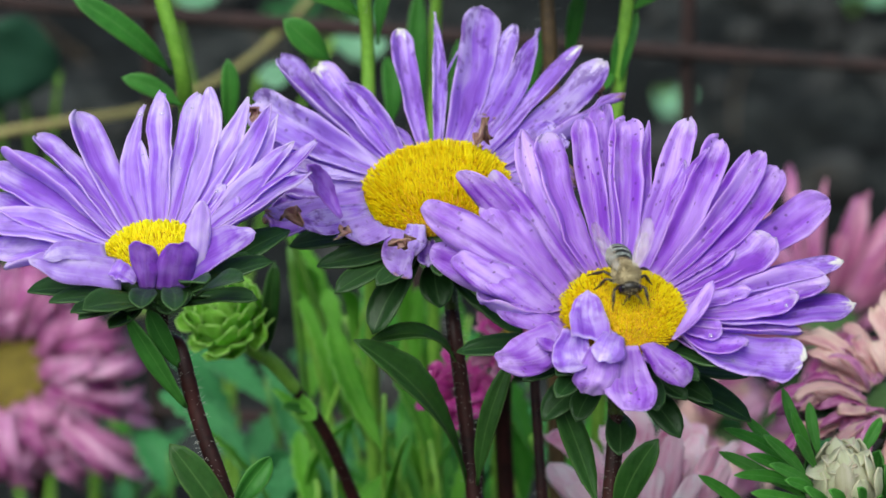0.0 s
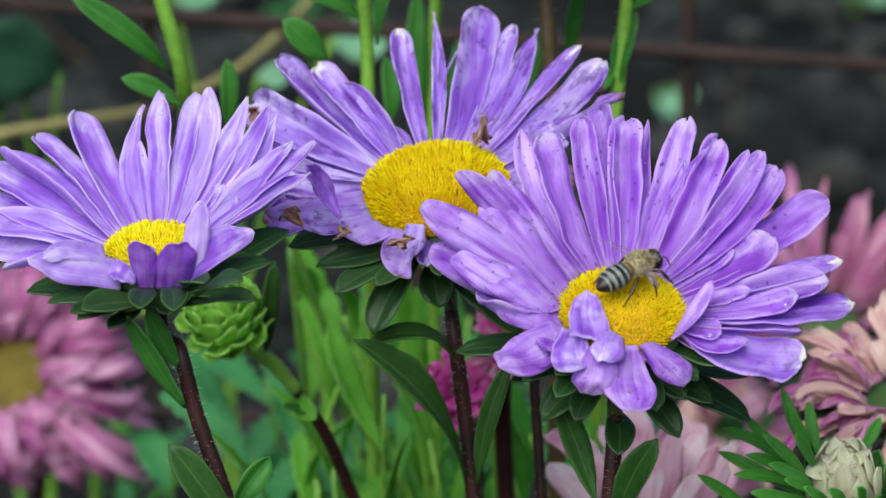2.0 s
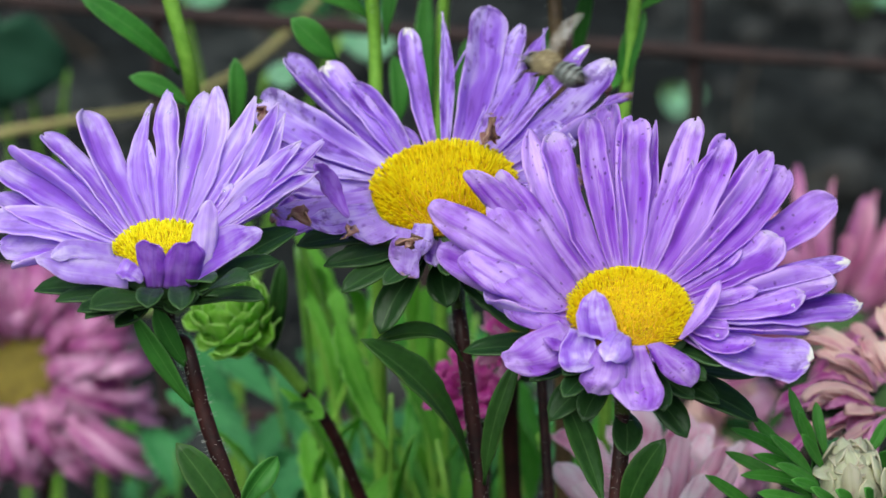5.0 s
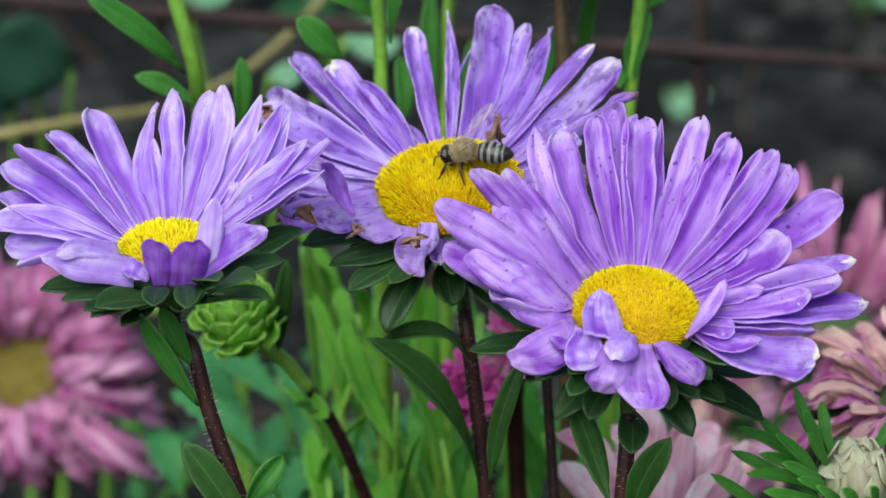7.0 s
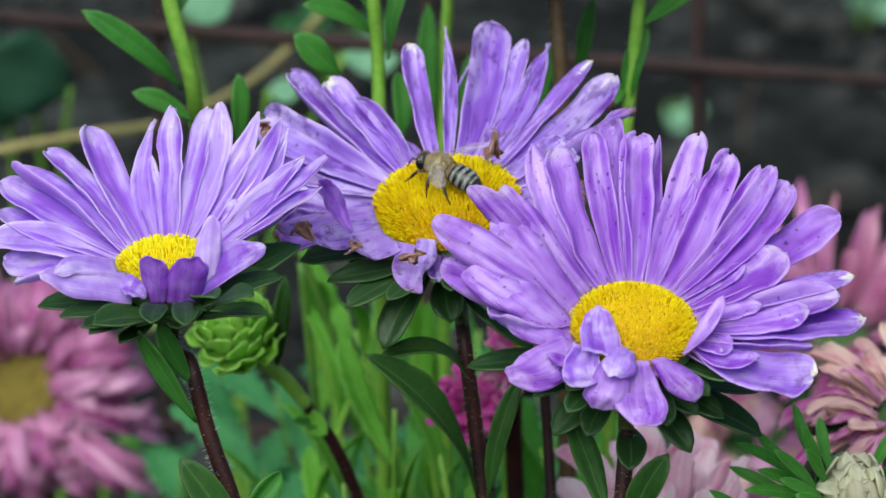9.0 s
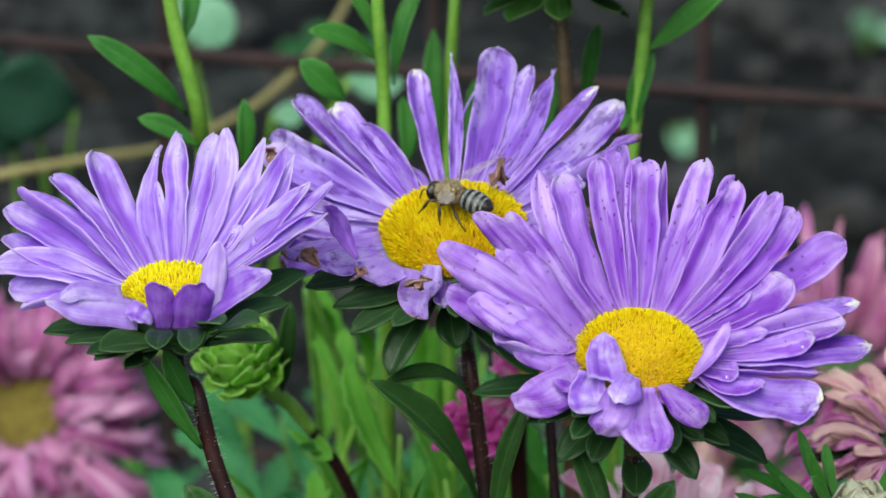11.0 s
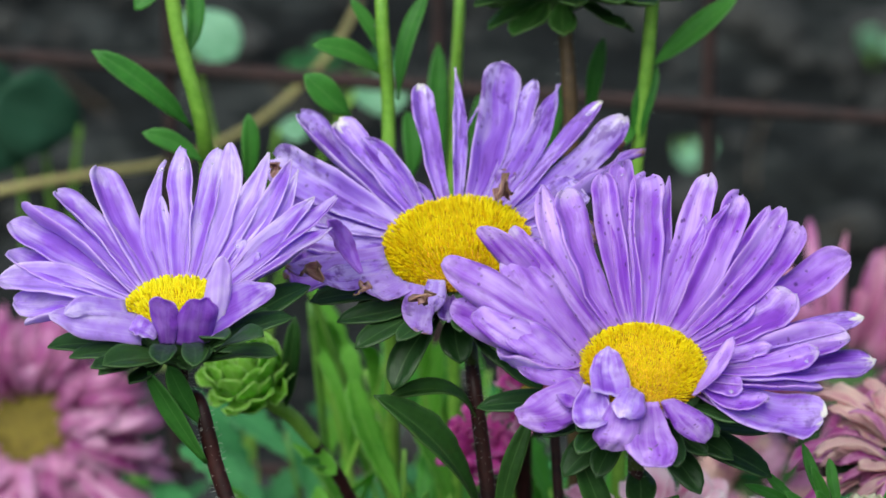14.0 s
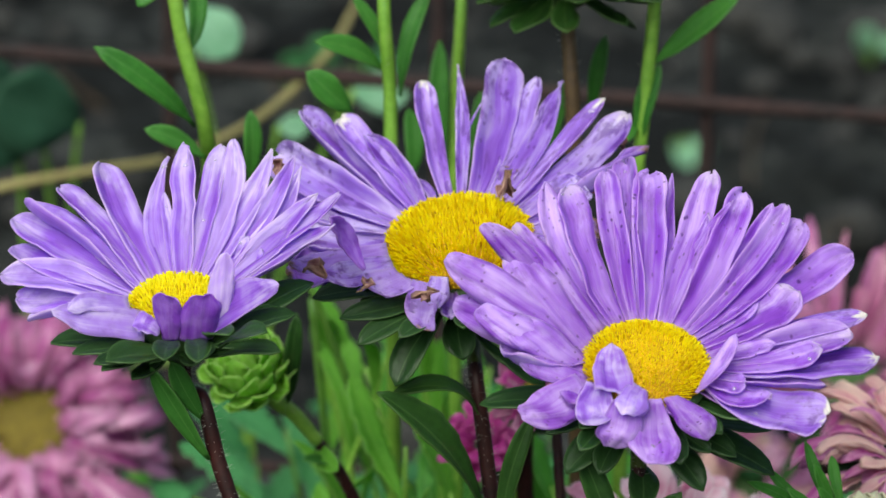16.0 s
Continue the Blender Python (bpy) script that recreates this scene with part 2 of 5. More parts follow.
BUD_GREEN = leaf_material("bud_green", (0.2, 0.52, 0.035), (0.4, 0.76, 0.1), (0.66, 0.86, 0.34), rough=0.25, through_amount=0.55)
LEAF_DEEP = leaf_material("leaf_deep_green", (0.018, 0.065, 0.036), (0.036, 0.11, 0.062), (0.07, 0.16, 0.1), rough=0.6)
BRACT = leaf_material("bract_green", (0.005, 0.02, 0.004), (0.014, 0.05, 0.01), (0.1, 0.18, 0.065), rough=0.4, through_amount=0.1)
STEM_RED = plain_material("stem_dark_red", (0.012, 0.004, 0.004), (0.045, 0.012, 0.01), 160.0, rough=0.5, spec=0.3)
STEM_GREEN = plain_material("stem_green", (0.12, 0.28, 0.025), (0.24, 0.45, 0.06), 120.0, rough=0.5)
STEM_MID = plain_material("stem_mid_green", (0.05, 0.14, 0.016), (0.11, 0.25, 0.03), 120.0, rough=0.5)
STEM_OLIVE = plain_material("stem_olive", (0.035, 0.05, 0.01), (0.09, 0.12, 0.025), 160.0, rough=0.5, spec=0.3)
STEM_BROWN = plain_material("stem_brown", (0.05, 0.03, 0.015), (0.12, 0.075, 0.03), 140.0, rough=0.6)
STEM_DRY = plain_material("stem_dry_yellow", (0.2, 0.17, 0.06), (0.34, 0.3, 0.12), 90.0, rough=0.7)
HAIR = plain_material("stem_hair", (0.34, 0.33, 0.28), (0.5, 0.5, 0.44), 400.0, rough=0.5)
FLORET = floret_material("floret_yellow", (0.8, 0.56, 0.003), (0.93, 0.76, 0.006), (0.96, 0.87, 0.012), 0.22)
FLORET_FRESH = floret_material("floret_fresh_yellow", (0.94, 0.78, 0.008), (0.98, 0.88, 0.012), (0.99, 0.95, 0.04), 0.0)
DISC = plain_material("disc_ochre", (0.34, 0.15, 0.003), (0.78, 0.46, 0.005), 700.0, rough=0.7)
OLD_DISC = plain_material("disc_faded", (0.1, 0.075, 0.01), (0.26, 0.2, 0.025), 500.0, rough=0.8, bump=0.8, distance=0.001)
RUST = plain_material("rust", (0.01, 0.0048, 0.0045), (0.033, 0.0135, 0.012), 60.0, rough=0.85, bump=0.5, distance=0.0006)
SOIL = soil_material()
CLOD = plain_material("clod", (0.006, 0.006, 0.006), (0.04, 0.04, 0.038), 40.0, rough=0.95, bump=0.6, distance=0.004)
BEE_DARK = plain_material("bee_dark", (0.007, 0.006, 0.005), (0.028, 0.021, 0.016), 900.0, rough=0.35)
BEE_BAND = plain_material("bee_band", (0.09, 0.1, 0.095), (0.27, 0.29, 0.27), 1500.0, rough=0.8)
BEE_FUZZ = plain_material("bee_fuzz", (0.2, 0.15, 0.075), (0.56, 0.47, 0.29), 900.0, rough=0.85)
BEE_TAWNY = plain_material("bee_tawny", (0.06, 0.04, 0.02), (0.24, 0.17, 0.09), 1500.0, rough=0.8)
BEE_EYE = plain_material("bee_eye", (0.004, 0.003, 0.003), (0.01, 0.008, 0.007), 900.0, rough=0.2)
BEE_LEG = plain_material("bee_leg", (0.012, 0.008, 0.005), (0.05, 0.03, 0.015), 900.0, rough=0.4)
BEE_WING = wing_material()
DEW = water_material()


# ---------------------------------------------------------------- mesh helpers
def mesh_of(name, verts, faces, material, uvs=None, smooth=True, under=None, shell=0):
    me = bpy.data.meshes.new(name)
    me.from_pydata([tuple(v) for v in verts], [], faces)
    me.materials.append(material)
    if under:
        me.materials.append(under)
        me.polygons.foreach_set("material_index", [1 if i < shell and i % 2 == 0 else 0 for i in range(len(faces))])
    if uvs is not None:
        layer = me.uv_layers.new(name="uv")
        for loop in me.loops:
            layer.data[loop.index].uv = uvs[loop.vertex_index]
    if smooth:
        me.polygons.foreach_set("use_smooth", [True] * len(me.polygons))
    me.update()
    return me


def part(name, mesh, parent, m=None, label=""):
    """One mesh object under a thing or a part; m is its pose in the parent's space."""
    ob = new(name, mesh)
    ob.parent = parent
    if m is not None:
        ob.matrix_basis = m
    return tagged(ob, label)


def thing(name, at, label, category, group="", kind=""):
    ob = new(name)
    ob.empty_display_size = 0.01
    ob.location = at
    return tagged(ob, label, category, group, kind)


def sheet(rows, thick):
    """A closed thin sheet from rows of points: front, back and rim. Returns points, faces and uvs."""
    n, w = len(rows), len(rows[0])
    front = [Vector(p) for row in rows for p in row]
    normals = []
    for i in range(n):
        for j in range(w):
            a = front[min(i + 1, n - 1) * w + j] - front[max(i - 1, 0) * w + j]
            b = front[i * w + min(j + 1, w - 1)] - front[i * w + max(j - 1, 0)]
            c = b.cross(a)
            normals.append(c.normalized() if c.length > 1e-12 else Vector((0, 0, 1)))
    verts = front + [p - q * thick for p, q in zip(front, normals)]
    uvs = [(j / (w - 1), i / (n - 1)) for i in range(n) for j in range(w)] * 2
    k, faces = n * w, []
    for i in range(n - 1):
        for j in range(w - 1):
            a, b, c, d = i * w + j, i * w + j + 1, (i + 1) * w + j + 1, (i + 1) * w + j
            faces += [(a, b, c, d), (k + d, k + c, k + b, k + a)]
    rim = list(range(w)) + [i * w + w - 1 for i in range(1, n)] + [(n - 1) * w + j for j in range(w - 2, -1, -1)] + [i * w for i in range(n - 2, 0, -1)]
    for a, b in zip(rim, rim[1:] + rim[:1]):
        faces.append((b, a, k + a, k + b))
    return verts, faces, uvs


def tube(points, radii, sides=10, closed=True):
    """A tapered tube along points."""
    pts = [Vector(p) for p in points]
    verts, faces = [], []
    side = Vector((1, 0, 0))
    for i, p in enumerate(pts):
        d = (pts[min(i + 1, len(pts) - 1)] - pts[max(i - 1, 0)]).normalized()
        side = (side - d * side.dot(d))
        if side.length < 1e-4:
            side = d.orthogonal()
        side.normalize()
        other = d.cross(side)
        for s in range(sides):
            a = 2 * math.pi * s / sides
            verts.append(p + (side * math.cos(a) + other * math.sin(a)) * radii[i])
    for i in range(len(pts) - 1):
        for s in range(sides):
            a, b = i * sides + s, i * sides + (s + 1) % sides
            faces.append((a, b, b + sides, a + sides))
    if closed:
        faces.append(tuple(range(sides - 1, -1, -1)))
        faces.append(tuple(range((len(pts) - 1) * sides, len(pts) * sides)))
    return verts, faces


def spline(points, steps=8):
    """Points on a smooth line through the given points, with tangents by the distances between them."""
    p = [Vector(q) for q in points]
    n = len(p)
    gap = [max((p[i + 1] - p[i]).length, 1e-9) for i in range(n - 1)]
    slope = [(p[i + 1] - p[i]) / gap[i] for i in range(n - 1)]
    tan = [slope[0]] + [(slope[i - 1] * gap[i] + slope[i] * gap[i - 1]) / (gap[i - 1] + gap[i]) for i in range(1, n - 1)] + [slope[-1]]
    out = []
    for i in range(n - 1):
        for s in range(steps):
            t = s / steps
            out.append(p[i] * (2 * t ** 3 - 3 * t * t + 1) + p[i + 1] * (3 * t * t - 2 * t ** 3)
                       + tan[i] * gap[i] * (t ** 3 - 2 * t * t + t) + tan[i + 1] * gap[i] * (t ** 3 - t * t))
    out.append(p[-1])
    return out


def ball(rx, ry, rz, rings=10, segs=16):
    verts, faces = [(0, 0, rz)], []
    for i in range(1, rings):
        a = math.pi * i / rings
        for s in range(segs):
            b = 2 * math.pi * s / segs
            verts.append((rx * math.sin(a) * math.cos(b), ry * math.sin(a) * math.sin(b), rz * math.cos(a)))
    verts.append((0, 0, -rz))
    last = len(verts) - 1
    for s in range(segs):
        t = (s + 1) % segs
        faces.append((0, 1 + s, 1 + t))
        for i in range(rings - 2):
            a, b = 1 + i * segs, 1 + (i + 1) * segs
            faces.append((a + s, b + s, b + t, a + t))
        a = 1 + (rings - 2) * segs
        faces.append((a + s, last, a + t))
    return verts, faces


def lathe(profile, segs=20):
    """A solid of revolution about z from (radius, height) pairs, top to bottom."""
    verts, faces = [], []
    for r, z in profile:
        for s in range(segs):
            a = 2 * math.pi * s / segs
            verts.append((r * math.cos(a), r * math.sin(a), z))
    for i in range(len(profile) - 1):
        for s in range(segs):
            a, b = i * segs + s, i * segs + (s + 1) % segs
            faces.append((a, a + segs, b + segs, b))
    faces.append(tuple(range(segs)))
    faces.append(tuple(range(len(profile) * segs - 1, (len(profile) - 1) * segs - 1, -1)))
    return verts, faces


def joined(lumps):
    verts, faces = [], []
    for v, f in lumps:
        k = len(verts)
        verts += list(v)
        faces += [tuple(i + k for i in face) for face in f]
    return verts, faces


# ---------------------------------------------------------------- kinds of plant parts
def petal_rows(length, lift, width, bend, rng, radius, base_z, sway=0.0, along=15, across=7, trough=0.2, twist=0.0, point=0.3, crumple=0.25):
    """Rows of points of a ray floret that leaves the disc along x; lift and bend in degrees."""
    lift, bend = radians(lift), radians(bend)
    rho, z, line = 0.0, 0.0, []
    steps = along * 8
    picks = {round(steps * (1 - (1 - i / along) ** 1.6)) for i in range(along + 1)}
    for i in range(steps + 1):
        s = i / steps
        if i in picks:
            line.append((rho, z, lift + bend * (s * s * 1.5 - 0.5), s))
        if i == steps:
            break
        a = lift + bend * (((i + 0.5) / steps) ** 2 * 1.5 - 0.5)
        rho, z = rho + math.cos(a) / steps, z + math.sin(a) / steps
    chord, turn = math.hypot(rho, z), lift - math.atan2(z, rho)
    phase, wave = rng.uniform(0, 6.28), rng.uniform(0.3, 1.0)
    notch, skew = rng.uniform(0.0, 0.02) * (1 - point), rng.uniform(-0.25, 0.25)
    c, sn = math.cos(turn), math.sin(turn)
    seed = Vector((rng.uniform(0, 99), rng.uniform(0, 99), rng.uniform(0, 99)))
    hem, fold = rng.choice((-1, 1)), rng.uniform(0.0, 1.5) * (1 if rng.random() < 0.7 and lift < 1.0 and length > 0.012 else 0)
    rows = []
    for x, h, a, s in line:
        x, h = (x * c - h * sn) / chord * length, (x * sn + h * c) / chord * length
        a += turn
        grow = min(1.0, s / 0.7)
        w = width * 1.1 * (0.4 + 0.6 * grow * (2 - grow))
        start = 0.87 - 0.4 * point
        if s > start:
            w *= max(0.012, 1 - ((s - start) / (1.002 - start)) ** (2.4 - 0.9 * point)) ** (0.5 + 0.35 * point)
        row = []
        tw = twist * s + 0.12 * wave * math.sin(phase + 3.3 * s)
        for j in range(across):
            t = 2 * j / (across - 1) - 1
            side = t * w / 2
            turned = fold * max(0.0, hem * t - 0.3) ** 1.4 * min(1.0, s * 2.2)
            side -= hem * turned * 0.2 * w
            rise = turned * 0.55 * w + (trough * w * (t * t - 0.35) + 0.03 * w * math.cos(3 * math.pi * t)) * (1 - 0.3 * s * s)
            rise += 0.06 * w * math.sin(phase + 7 * s + 2 * t) * s * abs(t) + 0.03 * w * math.sin(phase * 3 + 5 * s)
            side, rise = side * math.cos(tw) - rise * math.sin(tw), side * math.sin(tw) + rise * math.cos(tw)
            back = (notch * length * (1 - abs(t - skew)) if s > 0.99 else 0) + 0.02 * length * t * skew * s
            px, pz = x - math.sin(a) * rise - back * math.cos(a), h + math.cos(a) * rise - back * math.sin(a)
            q = noise.noise_vector(seed + Vector((s * 4.5, t * 0.9, 0))) * crumple * width * 0.4 * min(1, s * 2)
            q += noise.noise_vector(seed + Vector((s * 13, t * 2.6, 5))) * width * 0.035 * min(1, s * 3)
            row.append((radius + px + q.x, side + sway * length * 4 * (s * s - s) + q.y, base_z + pz + q.z))
        rows.append(row)
    return rows


def leaf_rows(base, tip, width, face, arch=0.12, fold=0.25, along=12, across=5, stalk=0.25, wavy=0.05, rng=random, crumple=0.0, teeth=0.0):
    """Rows of points of a lance-shaped leaf from base to tip, whose upper side looks towards face."""
    base, tip = Vector(base), Vector(tip)
    axis = tip - base
    length = axis.length
    axis.normalize()
    up = Vector(face) - axis * Vector(face).dot(axis)
    up.normalize()
    side = axis.cross(up)
    ph, curl = rng.uniform(0, 6.28), rng.uniform(-0.06, 0.06)
    rows = []
    for i in range(along + 1):
        s = i / along
        w = width * max(0.1 if i < along else 0.03, max(0.0, math.sin(math.pi * min(1, 0.08 + 0.92 * s) ** 1.6)) ** 0.56)
        if s < stalk:
            w = max(w * (s / stalk) ** 0.7, width * 0.14)
        if teeth and 0.2 < s < 0.97:
            w *= 1 - teeth * ((s * 7) % 1)
        mid = base + axis * length * s + up * arch * length * 4 * s * (1 - s) + side * curl * length * math.sin(3.0 * s)
        row = []
        for j in range(across):
            t = 2 * j / (across - 1) - 1
            lift = fold * abs(t) * w / 2 + wavy * w * math.sin(ph + 8 * s + 1.5 * t) * abs(t)
            p = mid + side * t * w / 2 + up * lift
            row.append(p + noise.noise_vector(p * 700) * crumple * min(1, s * 3) if crumple else p)
        rows.append(row)
    return rows


def add_leaf(plant, base, tip, width, material, face=(0, -0.5, 1), arch=0.1, fold=0.3, name="leaf", label="", rng=random, stalk=0.25, thick=0.00025, crumple=0.0, teeth=0.0):
    o = plant.location
    rows = leaf_rows(Vector(base) - o, Vector(tip) - o, width, face, arch, fold, rng=rng, stalk=stalk, crumple=crumple, teeth=teeth, along=28 if teeth else 12)
    v, f, uv = sheet(rows, thick)
    return part(name, mesh_of(name, v, f, material, uv), plant, label=label)


def add_stem(plant, points, r0, r1, material, name="stem", hairs=0, rng=random, steps=8):
    """A stem through points, r0 at its foot; with bristles where wanted."""
    o = plant.location
    pts = [p - o for p in spline(points, steps)]
    n = len(pts) - 1
    radii = [(r0 + (r1 - r0) * i / n) * (1 + 0.06 * noise.noise(p * 300)) for i, p in enumerate(pts)]
    stem = part(name, mesh_of(name, *tube(pts, radii, 12), material), plant)
    if hairs:
        lumps = []
        for _ in range(hairs):
            i = rng.randrange(n // 4, n)
            p = pts[i].lerp(pts[i + 1], rng.random())
            d = (pts[i + 1] - pts[i]).normalized()
            a = rng.uniform(0, 6.28)
            q = d.orthogonal().normalized()
            q.rotate(Matrix.Rotation(a, 3, d))
            ln = rng.uniform(0.0005, 0.001)
            lumps.append(tube([p + q * radii[i] * 0.9, p + q * (radii[i] + ln) + d * ln * rng.uniform(-0.2, 0.4)], [0.00004, 0.000012], 3, False))
        tagged(part("bristles", mesh_of("bristles", *joined(lumps), HAIR), stem, label="fine pale hairs on the stem"), kind="stuff")
    return stem


def head_pose(centre, normal):
    n = Vector(normal).normalized()
    a = (Vector((1, 0, 0)) - n * n.x).normalized()
    b = n.cross(a)
    m = Matrix((a, b, n)).transposed().to_4x4()
    m.translation = centre
    return m


def floret(at, out, height, radius, open_tip, rng):
    """A tiny five-toothed tube."""
    side = out.orthogonal().normalized()
    other = out.cross(side)
    verts, faces = [], []
    rings = ((0.55, 0.0), (0.75, 0.6), (0.95 if open_tip else 0.5, 1.0))
    turn = rng.uniform(0, 6.28)
    for r, h in rings:
        for s in range(5):
            a = turn + 2 * math.pi * s / 5
            verts.append(at + out * h * height + (side * math.cos(a) + other * math.sin(a)) * radius * r)
    for i in range(2):
        for s in range(5):
            a, b = i * 5 + s, i * 5 + (s + 1) % 5
            faces.append((a, b, b + 5, a + 5))
    verts.append(at + out * height * (0.72 if open_tip else 1.08))
    for s in range(5):
        faces.append((10 + s, 10 + (s + 1) % 5, 15))
    return verts, faces


def disc_parts(plant, m, radius, dome, rng, count=1300, old=False, spiky=1.0, yellow=None):
    """The yellow centre: a low dome and its tube florets."""
    def height(r):
        return dome * max(0.0, 1 - r ** 3.2) ** 0.6

    prof = [(radius * r + 1e-5, height(r) - 0.0006) for r in (0.01, 0.3, 0.5, 0.7, 0.85, 0.95, 1.0)] + [(radius * 0.8, -0.003), (radius * 0.2, -0.006)]
    disc = part("disc", mesh_of("disc", *lathe(prof, 28), OLD_DISC if old else DISC), plant, m, "faded yellow centre" if old else "")
    lumps = []
    for i in range(count):
        f = (i + 0.5) / count
        r = math.sqrt(f)
        a = i * 2.399963
        x, y = radius * r * math.cos(a), radius * r * math.sin(a)
        z = height(r) - 0.0008
        out = Vector((x * r * r, y * r * r, radius * 0.8)).normalized()
        out += Vector((rng.uniform(-1, 1), rng.uniform(-1, 1), 0)) * 0.16
        ripe = r > rng.uniform(0.45, 0.85)
        lumps.append(floret(Vector((x, y, z)), out.normalized(), (0.0013 if ripe else 0.0008) * spiky * rng.uniform(0.7, 1.2) * radius / 0.0098, radius * rng.uniform(0.7, 0.85) / math.sqrt(count), ripe, rng))
    tagged(part("florets", mesh_of("florets", *joined(lumps), OLD_DISC if old else yellow or FLORET, smooth=False), disc, label="tiny yellow tube florets"), kind="stuff")
    return disc


def ray_petal(plant, m, az, length, lift, width, bend, radius, material, rng, base_z=0.0, trough=0.15, fine=True, bow=None, point=0.3, crumple=0.25, wet=False, roll=None):
    rows = petal_rows(length, lift, width, bend, rng, radius * 0.93, base_z, sway=rng.uniform(-0.06, 0.06) if bow is None else -bow,
                      along=16 if fine else 8, across=9 if fine else 5, trough=trough * rng.uniform(0.6, 1.5), twist=rng.uniform(-0.35, 0.35) if roll is None else roll, point=point, crumple=crumple)
    v, f, uv = sheet(rows, 0.00022)
    under = VIOLET_UNDER if material in (VIOLET, VIOLET_COOL, VIOLET_SPECKED, VIOLET_BLEACHED) else None
    drops = rng.randint(1, 2) if wet and rng.random() < 0.3 else 0
    me = mesh_of("petal", v, f, material, uv, under=under, shell=2 * (len(rows) - 1) * (len(rows[0]) - 1))
    ob = part("petal", me, plant, m @ Matrix.Rotation(radians(az), 4, "Z"))
    for _ in range(drops):
        n, w = len(rows), len(rows[0])
        p = v[n * w + rng.randrange(n // 3, n - 2) * w + rng.randrange(2, w - 2)]
        q = rng.uniform(0.00016, 0.00042)
        part("water_drop", mesh_of("water_drop", *ball(q, q * 1.2, q * 0.7, 6, 10), DEW), ob, Matrix.Translation(p), "clear water drop")
    return ob


def cupped_petal(plant, corners, bulge, material, rng, hook=0.0, dip=0.0):
    """A short broad ray floret spread between two base corners and two tip corners; it bulges, and its tip hooks, towards the face."""
    a, b, c, d = (Vector(q) - plant.location for q in corners)
    face = ((b - a).cross(d - a) + (c - b).cross(c - d)).normalized()
    if face.y > 0:
        face = -face
    phase = rng.uniform(0, 6.28)
    rows = []
    for i in range(19):
        s = 1 - (1 - i / 18) ** 1.5
        left, right = a.lerp(d, s), b.lerp(c, s)
        top = max(0.0, (s - 0.5) / 0.5)
        near = math.sqrt(max(0.0, 1 - 0.97 * top ** 2.4)) * (1 + 0.12 * math.sin(math.pi * s))
        row = []
        for j in range(11):
            t = (j / 10 - 0.5) * near
            p = left.lerp(right, 0.5 + t)
            w = (right - left).length
            out = bulge * math.sin(math.pi * min(1.0, s * 0.85 + 0.1)) * (1 - 3.2 * t * t) + hook * w * top * top
            out += 0.03 * w * math.cos(3 * math.pi * (2 * t)) + 0.025 * w * math.sin(phase + 5 * s + 7 * t)
            p = p + face * out + noise.noise_vector(Vector((phase * 9 + s * 3.2, t * 2.5, 0))) * w * 0.09 * min(1.0, s * 2) - (d - a).normalized() * dip * w * top * (1 - 4 * t * t)
            row.append(tuple(p))
        rows.append(row)
    v, f, uv = sheet(rows, 0.00022)
    return part("petal", mesh_of("petal", v, f, material, uv), plant)


def cup(plant, m, radius, depth, material=None):
    prof = [(radius * 0.9, -0.0012), (radius, -0.002), (radius * 0.8, -depth * 0.5), (radius * 0.4, -depth * 0.85), (0.0012, -depth)]
    return part("receptacle", mesh_of("receptacle", *lathe(prof, 20), material or BRACT), plant, m)


def bract_ring(plant, m, radius, rng, count, length, lift, width, base_z, material=None):
    for i in range(count):
        az = 360 * i / count + rng.uniform(-12, 12)
        bract(plant, m, az, length * rng.uniform(0.75, 1.2), lift + rng.uniform(-10, 10), width * rng.uniform(0.8, 1.2), radius, base_z, rng, material)


def bract(plant, m, az, length, lift, width, radius, base_z, rng, material=None):
    a, l = radians(az), radians(lift)
    base = Vector((radius * math.cos(a), radius * math.sin(a), base_z))
    d = Vector((math.cos(a) * math.cos(l), math.sin(a) * math.cos(l), math.sin(l)))
    up = Vector((-math.cos(a) * math.sin(l), -math.sin(a) * math.sin(l), math.cos(l)))
    rows = leaf_rows(base, base + d * length, width, up, -0.06, 0.35, along=9, stalk=0.15, rng=rng)
    v, f, uv = sheet(rows, 0.0003)
    return part("bract", mesh_of("bract", v, f, material or BRACT, uv), plant, m)


def shaggy_head(plant, centre, normal, radius, petals, length, width, lift, droop, material, seed, disc=True, other=None, count=160, wild=1.0):
    """A faded double aster: many narrow, untidy rays round a dull centre."""
    rng = random.Random(seed)
    m = Matrix.Translation(-plant.location) @ head_pose(centre, normal)
    if disc:
        disc_parts(plant, m, radius, radius * 0.45, rng, count, old=True)
    for i in range(petals):
        ring = i % 3
        az = 137.5 * i + rng.uniform(-8, 8)
        mat = other if other and rng.random() < 0.35 else material
        ray_petal(plant, m, az, length * rng.uniform(0.45 if wild > 1 else 0.7, 1.15) * (1 - 0.12 * ring), lift - droop + ring * 18 + rng.uniform(-16, 16) * wild, width * rng.uniform(0.7, 1.3),
                  rng.uniform(-60, 25) * wild, radius * (1 - 0.12 * ring), mat, rng, fine=False, trough=0.3, crumple=0.6 * math.sqrt(wild), bow=rng.uniform(-0.1, 0.1) * wild)
    cup(plant, m, radius * 0.9, radius * 1.1)
    bract_ring(plant, m, radius * 0.7, rng, 12, length * 0.7, -8, 0.004, -0.003)


def ground_under(p):
    return Vector((p[0], p[1], 0.0))


